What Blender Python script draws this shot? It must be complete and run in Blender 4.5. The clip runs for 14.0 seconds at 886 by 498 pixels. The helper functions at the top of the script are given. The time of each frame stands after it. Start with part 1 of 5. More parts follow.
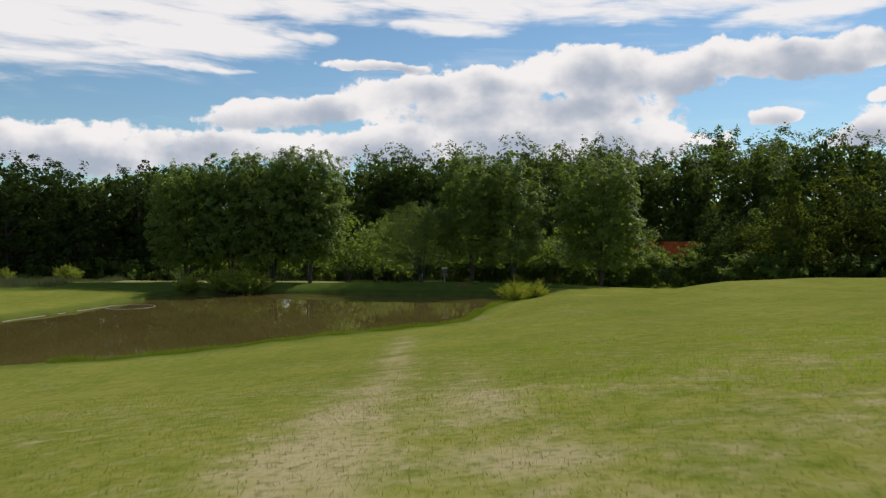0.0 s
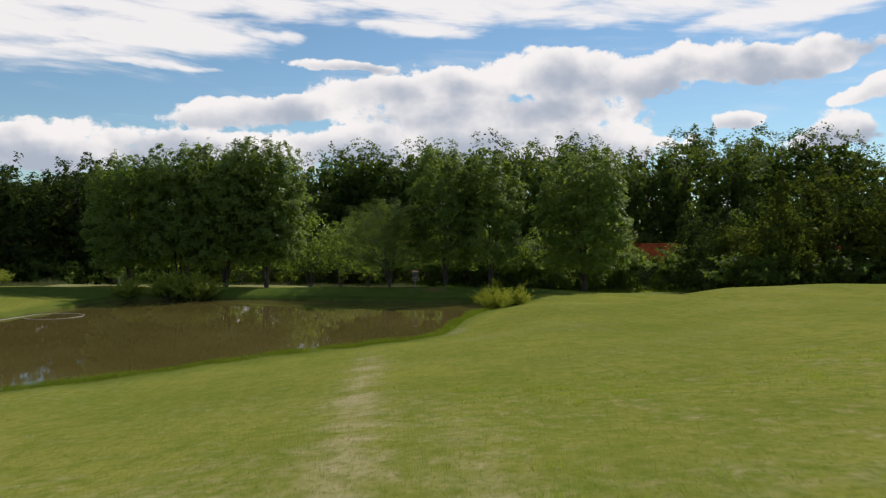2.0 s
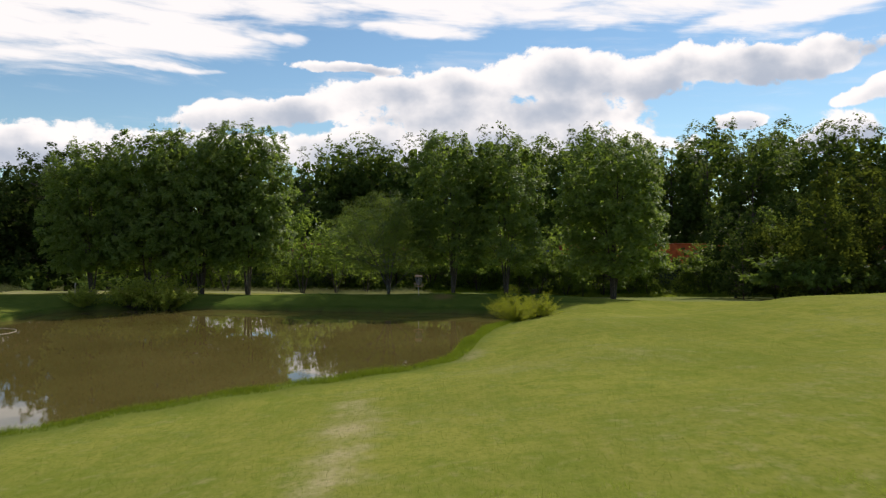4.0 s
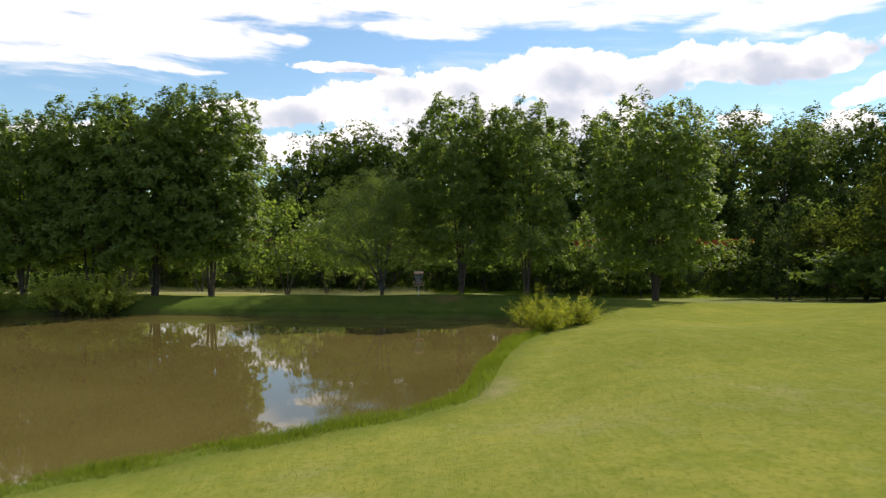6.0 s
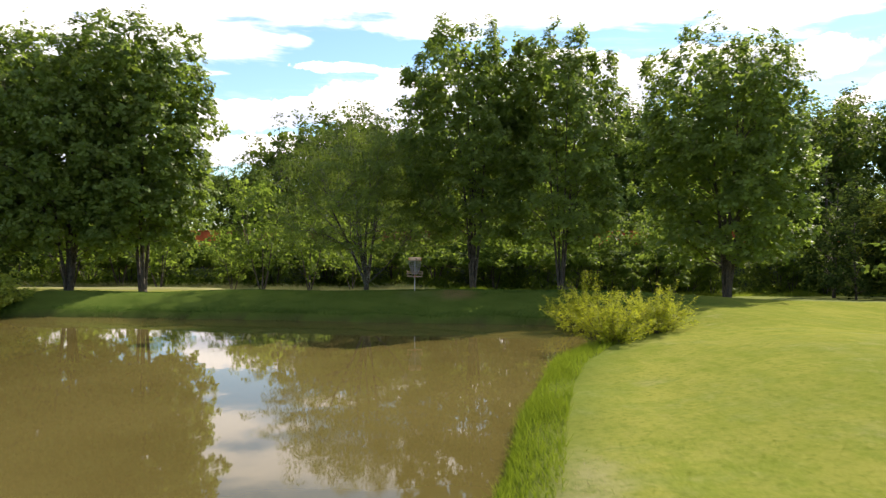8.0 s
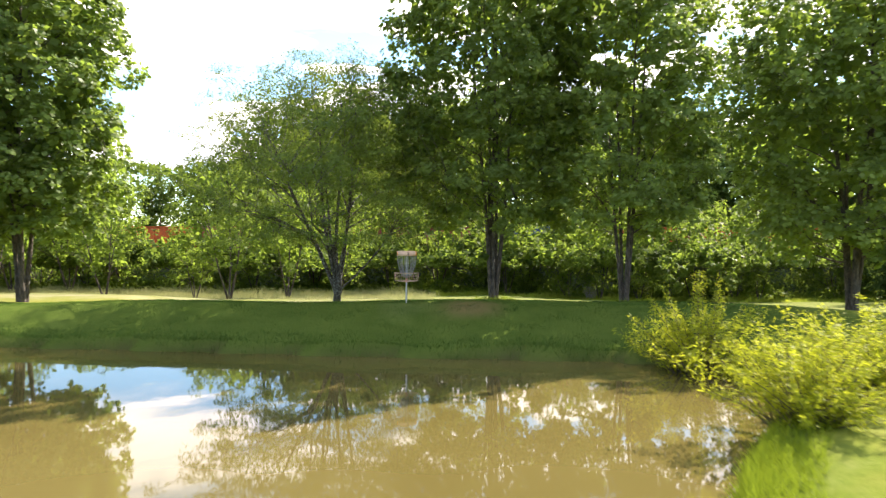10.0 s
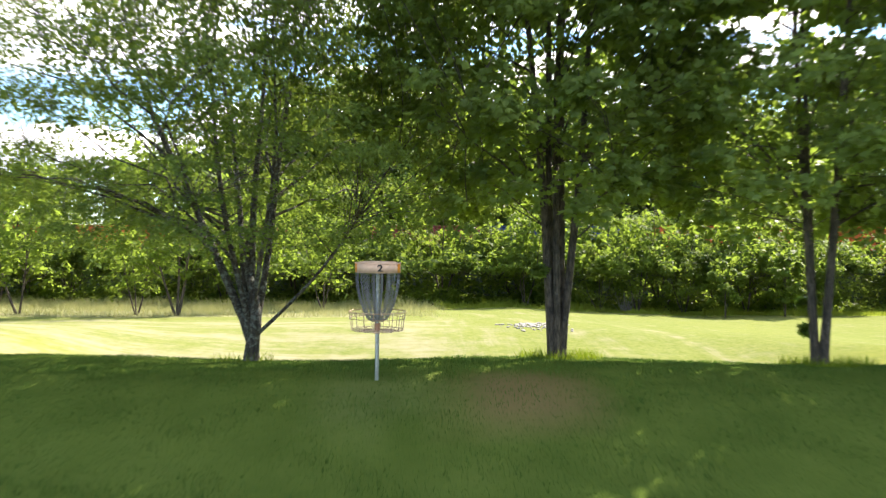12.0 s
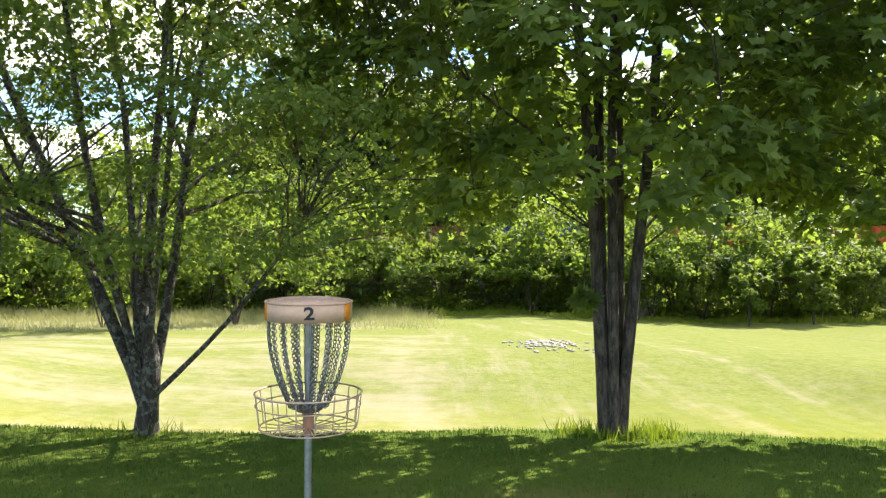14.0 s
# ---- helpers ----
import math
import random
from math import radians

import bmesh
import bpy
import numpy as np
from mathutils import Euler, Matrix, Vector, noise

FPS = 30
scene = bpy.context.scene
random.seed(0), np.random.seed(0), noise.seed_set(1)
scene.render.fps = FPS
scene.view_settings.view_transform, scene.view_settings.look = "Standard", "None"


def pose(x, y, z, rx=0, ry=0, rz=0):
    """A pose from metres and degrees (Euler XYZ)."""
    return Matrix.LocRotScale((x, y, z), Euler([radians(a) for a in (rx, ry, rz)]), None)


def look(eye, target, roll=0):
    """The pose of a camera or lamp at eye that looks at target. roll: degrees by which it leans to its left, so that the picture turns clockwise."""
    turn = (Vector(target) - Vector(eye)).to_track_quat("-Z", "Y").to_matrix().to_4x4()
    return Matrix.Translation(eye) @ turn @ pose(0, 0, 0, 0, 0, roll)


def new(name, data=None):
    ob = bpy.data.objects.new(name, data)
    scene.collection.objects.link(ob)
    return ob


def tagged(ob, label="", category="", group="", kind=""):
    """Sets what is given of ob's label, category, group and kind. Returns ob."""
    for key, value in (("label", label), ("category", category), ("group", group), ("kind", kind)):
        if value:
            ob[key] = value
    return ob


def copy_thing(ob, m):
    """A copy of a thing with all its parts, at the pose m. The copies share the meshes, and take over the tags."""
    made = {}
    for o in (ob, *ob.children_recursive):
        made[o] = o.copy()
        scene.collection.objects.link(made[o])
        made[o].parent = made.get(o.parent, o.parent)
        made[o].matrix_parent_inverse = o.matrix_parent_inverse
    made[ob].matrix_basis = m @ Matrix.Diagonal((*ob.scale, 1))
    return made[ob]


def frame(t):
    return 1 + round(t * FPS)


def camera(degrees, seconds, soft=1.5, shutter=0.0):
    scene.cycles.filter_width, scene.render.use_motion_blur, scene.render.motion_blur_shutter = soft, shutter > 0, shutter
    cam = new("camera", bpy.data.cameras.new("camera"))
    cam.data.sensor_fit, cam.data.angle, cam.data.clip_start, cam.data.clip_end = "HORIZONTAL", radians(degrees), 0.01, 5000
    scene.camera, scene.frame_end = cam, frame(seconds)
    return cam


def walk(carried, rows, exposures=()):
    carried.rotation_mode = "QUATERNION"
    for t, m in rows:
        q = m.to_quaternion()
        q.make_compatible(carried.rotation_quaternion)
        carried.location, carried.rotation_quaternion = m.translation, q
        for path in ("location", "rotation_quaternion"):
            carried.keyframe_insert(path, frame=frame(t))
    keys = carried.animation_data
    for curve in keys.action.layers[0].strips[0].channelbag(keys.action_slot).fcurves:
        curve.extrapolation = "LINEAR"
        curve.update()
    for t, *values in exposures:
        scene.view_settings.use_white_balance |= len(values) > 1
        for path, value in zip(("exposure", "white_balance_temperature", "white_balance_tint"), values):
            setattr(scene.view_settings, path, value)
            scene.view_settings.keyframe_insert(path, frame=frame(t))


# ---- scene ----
cam = camera(60.2, 14.0, soft=1.3, shutter=0.45)
METRES, EYE, TILT, LEAN, TURN = 64.0, 5.5, -1.3, 0.0, 0.0
ROWS = [
    (0.0, 0.0, 0.0, 0.0, 0.0, 0.0, 0.0),
    (0.5, -0.0007, 0.0215, 0.0004, 0.03, 0.01, -0.03),
    (1.0, -0.0016, 0.0444, 0.0006, 0.06, 0.02, -0.08),
    (1.5, -0.0023, 0.0702, 0.0008, -0.68, 0.03, -0.12),
    (2.0, -0.0036, 0.0983, 0.001, -2.41, 0.06, -0.16),
    (2.5, -0.0041, 0.1295, 0.0012, -2.36, 0.08, -0.14),
    (3.0, -0.0044, 0.1635, 0.0012, -2.31, 0.11, -0.11),
    (5.5, -0.0014, 0.3579, -0.0051, -2.08, 0.19, 0.02),
    (6.0, -0.0007, 0.401, -0.0082, -2.05, 0.19, 0.02),
    (6.5, 0.0004, 0.4459, -0.0092, -2.01, 0.19, 0.04),
    (7.0, 0.0019, 0.4916, -0.0107, -1.95, 0.23, 0.01),
    (7.5, 0.0034, 0.5375, -0.0171, -1.88, 0.25, 0.01),
    (8.0, 0.0037, 0.5845, -0.0222, -1.91, 0.21, -0.02),
    (10.5, 0.0087, 0.7986, -0.026, -1.62, 0.39, -0.03),
    (11.0, 0.0092, 0.8431, -0.0256, -1.57, 0.44, -0.02),
    (11.5, 0.0098, 0.8881, -0.0255, -1.48, 0.44, -0.0),
    (12.0, 0.0105, 0.9334, -0.0244, -1.41, 0.43, -0.05),
    (12.5, 0.0111, 0.9708, -0.0227, -1.45, 0.49, 0.04),
    (13.0, 0.0119, 0.9902, -0.0224, -1.44, 0.49, 0.07),
    (13.5, 0.0126, 0.9969, -0.022, -1.39, 0.49, 0.1),
    (14.0, 0.0133, 0.9983, -0.0215, -1.38, 0.49, 0.13),
]
EXPOSURES = [(0.0, -0.06, 6600, 13), (3.0, 0.04, 6650, 14), (5.5, 0.42, 6850, 16), (6.5, 0.65, 6900, 17), (8.0, 1.08, 6950, 18), (10.5, 2.1, 7000, 18),
             (11.5, 2.1, 6900, 16), (12.5, 2.20, 6800, 16), (14.0, 2.08, 6800, 16)]
walk(cam, [(t, pose(0, 0, EYE, TILT, LEAN, TURN) @ pose(METRES * x, METRES * y, METRES * z, 90 + pitch, roll, yaw)) for t, x, y, z, yaw, pitch, roll in ROWS], EXPOSURES)

# ---- daylight ----
SUN_AZ, SUN_EL = 41.0, 42.0     # degrees to the right of +y, degrees up


def make_world():
    w = bpy.data.worlds.new("sky")
    scene.world = w
    w.use_nodes = True
    nt = w.node_tree
    nt.nodes.clear()
    N, Lk = nt.nodes, nt.links

    def math_node(op, a, b=None, c=None, clamp=False):
        n = N.new("ShaderNodeMath")
        n.operation, n.use_clamp = op, clamp
        for k, v in enumerate((a, b, c)):
            if v is None:
                continue
            if isinstance(v, (int, float)):
                n.inputs[k].default_value = v
            else:
                Lk.new(v, n.inputs[k])
        return n.outputs[0]

    def noise_node(vec, scale, detail, rough, dist=0.0):
        n = N.new("ShaderNodeTexNoise")
        n.inputs["Scale"].default_value, n.inputs["Detail"].default_value = scale, detail
        n.inputs["Roughness"].default_value, n.inputs["Distortion"].default_value = rough, dist
        Lk.new(vec, n.inputs["Vector"])
        return n.outputs[0]

    def smooth(v, lo, hi, a=0.0, b=1.0):
        n = N.new("ShaderNodeMapRange")
        n.interpolation_type = "SMOOTHSTEP"
        for k, q in zip(("From Min", "From Max", "To Min", "To Max"), (lo, hi, a, b)):
            n.inputs[k].default_value = q
        Lk.new(v, n.inputs["Value"])
        return n.outputs[0]

    sky = N.new("ShaderNodeTexSky")
    sky.sky_type, sky.sun_disc = "NISHITA", False
    sky.sun_elevation, sky.sun_rotation = radians(SUN_EL), radians(SUN_AZ)
    sky.air_density, sky.dust_density, sky.ozone_density = 1.0, 0.1, 2.2
    co = N.new("ShaderNodeTexCoord")
    sep = N.new("ShaderNodeSeparateXYZ")
    Lk.new(co.outputs["Generated"], sep.inputs[0])
    x, y, z = sep.outputs
    az = math_node("MULTIPLY", math_node("ARCTAN2", x, y), 57.29578)
    el = math_node("MULTIPLY", math_node("ARCSINE", z), 57.29578)
    ab = math_node("ABSOLUTE", el)
    # noise on a plane of cloud overhead, so that it flattens toward the horizon
    flat = math_node("ADD", math_node("ABSOLUTE", z), 0.10)
    plane = N.new("ShaderNodeCombineXYZ")
    Lk.new(math_node("DIVIDE", x, flat), plane.inputs[0])
    Lk.new(math_node("DIVIDE", y, flat), plane.inputs[1])
    ang = N.new("ShaderNodeCombineXYZ")
    Lk.new(math_node("MULTIPLY", az, 0.1), ang.inputs[0])
    Lk.new(math_node("MULTIPLY", el, 0.125), ang.inputs[1])
    drawn = N.new("ShaderNodeCombineXYZ")      # drawn out along the wind
    Lk.new(math_node("MULTIPLY", az, 0.050), drawn.inputs[0])
    Lk.new(math_node("ADD", math_node("MULTIPLY", el, 0.30), math_node("MULTIPLY", az, 0.016)), drawn.inputs[1])
    puff = noise_node(ang.outputs[0], 2.9, 12.0, 0.62, 0.10)
    streak = noise_node(drawn.outputs[0], 2.1, 10.0, 0.60, 0.35)
    veil = noise_node(plane.outputs[0], 0.9, 8.0, 0.62, 0.5)
    big = noise_node(plane.outputs[0], 0.33, 3.0, 0.5)
    fine = noise_node(ang.outputs[0], 2.2, 5.0, 0.5)

    warp = N.new("ShaderNodeTexNoise")
    warp.inputs["Scale"].default_value, warp.inputs["Detail"].default_value, warp.inputs["Roughness"].default_value = 1.1, 4.0, 0.55
    Lk.new(ang.outputs[0], warp.inputs["Vector"])
    wsep = N.new("ShaderNodeSeparateColor")
    Lk.new(warp.outputs["Color"], wsep.inputs[0])
    waz = math_node("ADD", az, math_node("MULTIPLY", math_node("SUBTRACT", wsep.outputs[0], 0.5), 14.0))
    wel = math_node("ADD", el, math_node("MULTIPLY", math_node("SUBTRACT", wsep.outputs[1], 0.5), 3.0))

    def bank(a, e, wa, he, lean=0.0, heart=1.0):
        """One bank of cloud: a soft ellipse about azimuth a and elevation e; 1 at its heart, 0 at its rim."""
        da = math_node("SUBTRACT", waz, a)
        de = math_node("SUBTRACT", math_node("SUBTRACT", wel, e), math_node("MULTIPLY", da, lean))
        q = math_node("ADD", math_node("POWER", math_node("DIVIDE", da, wa), 2.0), math_node("POWER", math_node("DIVIDE", de, he), 2.0))
        return math_node("SUBTRACT", heart, q), math_node("DIVIDE", de, he)

    # azimuth, elevation, half width, half height, lean, heart
    sheets = [(-28, 15.0, 18, 4.4, 0.0), (-18, 13.9, 8, 2.6, -0.05), (-10.5, 14.2, 2.8, 0.7, -0.15, 0.7), (-17, 11.3, 4.6, 0.35, -0.02, 0.6),
              (2, 16.9, 20, 2.0, 0.0), (0, 14.7, 6, 0.7, -0.03, 0.7), (22, 16.6, 14, 2.0, 0.0), (27, 14.7, 8, 1.5, 0.03), (14, 15.4, 5, 0.8, -0.05, 0.7)]
    heaps = [(1, 10.6, 11, 1.6, 0.07), (11, 11.2, 9, 2.4, 0.05), (19, 11.5, 7, 2.0, 0.0), (26, 11.6, 7.0, 1.4, 0.04), (-10, 8.7, 8, 1.2, 0.12),
             (6, 8.6, 12, 2.2, 0.03), (-5, 12.2, 7, 0.55, 0.0, 0.8), (-30, 6.2, 14, 1.6, -0.06), (-14, 6.2, 10, 1.2, -0.02), (-3, 6.2, 6, 1.6, 0.0),
             (8, 6.4, 12, 2.0, 0.0), (23.5, 7.7, 2.0, 0.7, 0.0, 0.8), (30, 6.6, 3.5, 1.3, 0.1), (34, 9.4, 3.5, 0.8, 0.2)]

    def gathered(banks):
        field, total, tops = None, None, None
        for b in banks:
            f, up = bank(*b)
            f = math_node("MAXIMUM", f, -1.0)
            weight = math_node("POWER", math_node("MAXIMUM", math_node("ADD", f, 0.6), 0.001), 2.0)
            if field is None:
                field, total, tops = f, weight, math_node("MULTIPLY", weight, up)
            else:
                field = math_node("SMOOTH_MAX", field, f, 0.25)
                total = math_node("ADD", total, weight)
                tops = math_node("ADD", tops, math_node("MULTIPLY", weight, up))
        return field, math_node("DIVIDE", tops, total)

    high, _ = gathered(sheets)
    field, lit = gathered(heaps)
    heap = smooth(math_node("ADD", field, math_node("MULTIPLY", math_node("SUBTRACT", puff, 0.5), 3.5)), -0.04, 0.34)
    sheet = smooth(math_node("ADD", high, math_node("MULTIPLY", math_node("SUBTRACT", streak, 0.5), 3.4)), -0.25, 0.85)
    shaped = math_node("MAXIMUM", heap, math_node("MULTIPLY", sheet, 0.94))
    # broken cloud over the rest of the sky
    over = smooth(math_node("ADD", math_node("MULTIPLY", veil, 0.7), math_node("MULTIPLY", big, 0.45)), 0.555, 0.755)
    out_of = math_node("MAXIMUM", smooth(math_node("ABSOLUTE", az), 33, 42), smooth(ab, 16.5, 21))
    density = N_mix(nt, out_of, shaped, over)
    wisps = math_node("MULTIPLY", smooth(streak, 0.50, 0.80), 0.30)
    density = math_node("MAXIMUM", density, wisps)
    density = math_node("MULTIPLY", density, smooth(el, -1.0, 1.5))
    # white tops and grey-blue bellies
    belly = math_node("ADD", math_node("MULTIPLY", lit, 0.62), math_node("MULTIPLY", math_node("SUBTRACT", fine, 0.5), 2.4))
    belly = math_node("ADD", belly, math_node("MULTIPLY", math_node("SUBTRACT", 0.62, field), 0.60))
    shade = math_node("MAXIMUM", smooth(belly, -0.62, 0.48), math_node("MULTIPLY", sheet, 0.86))
    ramp = N.new("ShaderNodeMix")
    ramp.data_type = "RGBA"
    Lk.new(shade, ramp.inputs["Factor"])
    ramp.inputs["A"].default_value = (0.45, 0.52, 0.62, 1)
    ramp.inputs["B"].default_value = (1.0, 0.99, 0.98, 1)
    b1, b2, mix, out = N.new("ShaderNodeBackground"), N.new("ShaderNodeBackground"), N.new("ShaderNodeMixShader"), N.new("ShaderNodeOutputWorld")
    deep = N.new("ShaderNodeMix")
    deep.data_type, deep.blend_type = "RGBA", "MULTIPLY"
    deep.inputs["Factor"].default_value = 1.0
    Lk.new(sky.outputs[0], deep.inputs["A"])
    deep.inputs["B"].default_value = (0.84, 1.02, 1.06, 1)
    Lk.new(deep.outputs["Result"], b1.inputs["Color"])
    b1.inputs["Strength"].default_value = 0.090
    Lk.new(ramp.outputs["Result"], b2.inputs["Color"])
    b2.inputs["Strength"].default_value = 0.92
    Lk.new(density, mix.inputs[0])
    Lk.new(b1.outputs[0], mix.inputs[1])
    Lk.new(b2.outputs[0], mix.inputs[2])
    Lk.new(mix.outputs[0], out.inputs[0])


def N_mix(nt, fac, a, b):
    n = nt.nodes.new("ShaderNodeMix")
    n.data_type = "FLOAT"
    nt.links.new(fac, n.inputs["Factor"])
    nt.links.new(a, n.inputs["A"])
    nt.links.new(b, n.inputs["B"])
    return n.outputs["Result"]


make_world()
sun_data = bpy.data.lights.new("sun", "SUN")
sun_data.energy, sun_data.angle, sun_data.color = 4.0, radians(0.53), (1.0, 0.95, 0.86)
sun = new("sun", sun_data)
_a, _e = radians(SUN_AZ), radians(SUN_EL)
sun.matrix_world = look((40 * math.sin(_a), 60 + 40 * math.cos(_a), 60), (40 * math.sin(_a) - math.cos(_e) * math.sin(_a), 60 + 40 * math.cos(_a) - math.cos(_e) * math.cos(_a), 60 - math.sin(_e)))

# ---- materials ----
def mat_new(name):
    m = bpy.data.materials.new(name)
    m.use_nodes = True
    nt = m.node_tree
    return m, nt, nt.nodes["Principled BSDF"], nt.nodes["Material Output"]


def put(nt, socket, v):
    if isinstance(v, (int, float)):
        socket.default_value = v
    elif isinstance(v, tuple):
        socket.default_value = (*v, 1) if len(v) == 3 else v
    else:
        nt.links.new(v, socket)


def tex_noise(nt, vec, scale, detail=4.0, rough=0.55, dist=0.0):
    n = nt.nodes.new("ShaderNodeTexNoise")
    n.inputs["Scale"].default_value, n.inputs["Detail"].default_value = scale, detail
    n.inputs["Roughness"].default_value, n.inputs["Distortion"].default_value = rough, dist
    if vec is not None:
        nt.links.new(vec, n.inputs["Vector"])
    return n.outputs[0]


def ramp_of(nt, v, lo, hi, a=0.0, b=1.0):
    n = nt.nodes.new("ShaderNodeMapRange")
    n.interpolation_type = "SMOOTHSTEP"
    for k, q in zip(("From Min", "From Max", "To Min", "To Max"), (lo, hi, a, b)):
        n.inputs[k].default_value = q
    nt.links.new(v, n.inputs["Value"])
    return n.outputs[0]


def mix_col(nt, fac, a, b, mode="MIX"):
    n = nt.nodes.new("ShaderNodeMix")
    n.data_type, n.blend_type = "RGBA", mode
    put(nt, n.inputs["Factor"], fac)
    put(nt, n.inputs["A"], a)
    put(nt, n.inputs["B"], b)
    return n.outputs["Result"]


def calc(nt, op, a, b=0.0, clamp=False):
    n = nt.nodes.new("ShaderNodeMath")
    n.operation, n.use_clamp = op, clamp
    put(nt, n.inputs[0], a)
    put(nt, n.inputs[1], b)
    return n.outputs[0]


def attr(nt, name):
    n = nt.nodes.new("ShaderNodeAttribute")
    n.attribute_name = name
    return n.outputs["Fac"]


def place(nt, scale=(1, 1, 1), turn=(0, 0, 0)):
    g = nt.nodes.new("ShaderNodeNewGeometry")
    m = nt.nodes.new("ShaderNodeMapping")
    m.inputs["Scale"].default_value, m.inputs["Rotation"].default_value = scale, turn
    nt.links.new(g.outputs["Position"], m.inputs["Vector"])
    return m.outputs[0]


def own(nt, scale=(1, 1, 1)):
    g = nt.nodes.new("ShaderNodeTexCoord")
    m = nt.nodes.new("ShaderNodeMapping")
    m.inputs["Scale"].default_value = scale
    nt.links.new(g.outputs["Object"], m.inputs["Vector"])
    return m.outputs[0]


def bump(nt, p, h, strength, dist):
    b = nt.nodes.new("ShaderNodeBump")
    b.inputs["Strength"].default_value, b.inputs["Distance"].default_value = strength, dist
    nt.links.new(h, b.inputs["Height"])
    nt.links.new(b.outputs[0], p.inputs["Normal"])


GRASS_A, GRASS_B, GRASS_DRY = (0.154, 0.174, 0.032), (0.214, 0.220, 0.044), (0.40, 0.33, 0.19)


def ground_material():
    m, nt, p, out = mat_new("mown_grass")
    v = place(nt)
    big = tex_noise(nt, v, 0.16, 3, 0.5)
    mid = tex_noise(nt, v, 1.1, 5, 0.6)
    tuft = tex_noise(nt, v, 9.0, 6, 0.7)
    blade = tex_noise(nt, place(nt, (60, 28, 40)), 1.0, 3, 0.7)
    col = mix_col(nt, ramp_of(nt, big, 0.35, 0.65), GRASS_A, GRASS_B)
    # mowing stripes run away from the pond
    wave = nt.nodes.new("ShaderNodeTexWave")
    wave.inputs["Scale"].default_value, wave.inputs["Distortion"].default_value = 0.16, 1.2
    wave.inputs["Detail"].default_value, wave.inputs["Detail Scale"].default_value = 2.0, 0.5
    nt.links.new(place(nt, (1, 0.12, 1)), wave.inputs["Vector"])
    col = mix_col(nt, calc(nt, "MULTIPLY", wave.outputs["Fac"], 0.16), col, (0.235, 0.225, 0.040))
    col = mix_col(nt, ramp_of(nt, mid, 0.40, 0.66, 0, 0.75), col, (0.112, 0.155, 0.015))
    streak = tex_noise(nt, place(nt, (5.0, 0.55, 1), (0, 0, 0.25)), 1.0, 5, 0.65)
    col = mix_col(nt, ramp_of(nt, streak, 0.45, 0.75, 0, 0.26), col, (0.265, 0.250, 0.055))
    col = mix_col(nt, ramp_of(nt, streak, 0.50, 0.26, 0, 0.26), col, (0.085, 0.125, 0.012))
    geo = nt.nodes.new("ShaderNodeNewGeometry")
    xyz = nt.nodes.new("ShaderNodeSeparateXYZ")
    nt.links.new(geo.outputs["Position"], xyz.inputs[0])
    near = ramp_of(nt, xyz.outputs[1], 12, 40, 1, 0.30)      # past the rise the lawn is mown shorter and more evenly
    blotch = tex_noise(nt, place(nt, (1, 0.7, 1), (0, 0, 0.5)), 3.2, 5, 0.65)
    col = mix_col(nt, calc(nt, "MULTIPLY", near, ramp_of(nt, blotch, 0.50, 0.70, 0, 0.42)), col, (0.27, 0.235, 0.085))
    col = mix_col(nt, calc(nt, "MULTIPLY", near, ramp_of(nt, blotch, 0.48, 0.30, 0, 0.50)), col, (0.085, 0.120, 0.016))
    dryness = calc(nt, "ADD", attr(nt, "dry"), calc(nt, "MULTIPLY", calc(nt, "SUBTRACT", mid, 0.5), 1.1))
    dryness = calc(nt, "ADD", dryness, calc(nt, "MULTIPLY", calc(nt, "SUBTRACT", blotch, 0.5), calc(nt, "MULTIPLY", near, 1.5)))
    col = mix_col(nt, ramp_of(nt, dryness, 0.0, 1.05, 0, 0.9), col, GRASS_DRY)
    col = mix_col(nt, ramp_of(nt, tuft, 0.46, 0.70, 0, 0.75), col, (0.092, 0.118, 0.018))
    col = mix_col(nt, ramp_of(nt, blade, 0.48, 0.75, 0, 0.7), col, (0.26, 0.265, 0.065))
    col = mix_col(nt, ramp_of(nt, xyz.outputs[1], 74, 82, 0, 0.75), col, mix_col(nt, ramp_of(nt, calc(nt, "ADD", calc(nt, "MULTIPLY", tuft, 0.6), calc(nt, "MULTIPLY", tex_noise(nt, v, 3.1, 5, 0.7), 0.4)), 0.38, 0.62), (0.100, 0.132, 0.034), (0.186, 0.200, 0.074)))   # paler cut field
    across = tex_noise(nt, place(nt, (0.22, 2.6, 1), (0, 0, 0.05)), 1.0, 6, 0.7)      # raked hay lies across the meadow
    along = tex_noise(nt, place(nt, (2.4, 0.16, 1), (0, 0, -0.12)), 1.0, 6, 0.7)       # and in rows on the fairway
    raked = mix_col(nt, ramp_of(nt, xyz.outputs[0], 0.5, 2.0), across, along)
    dryness = calc(nt, "ADD", dryness, calc(nt, "MULTIPLY", calc(nt, "SUBTRACT", raked, 0.50), 1.5))
    col = mix_col(nt, calc(nt, "MULTIPLY", ramp_of(nt, xyz.outputs[1], 74, 80), ramp_of(nt, dryness, 0.1, 1.05, 0, 0.8)), col, (0.275, 0.245, 0.165))
    # bank green, darkened as well for the maples' shade over it
    col = mix_col(nt, calc(nt, "MULTIPLY", attr(nt, "lush_shade"), 0.90), col, mix_col(nt, ramp_of(nt, mid, 0.3, 0.7), (0.052, 0.088, 0.016), (0.082, 0.118, 0.024)))
    col = mix_col(nt, attr(nt, "bare"), col, (0.20, 0.125, 0.065))
    col = mix_col(nt, attr(nt, "mud"), col, (0.055, 0.040, 0.024))
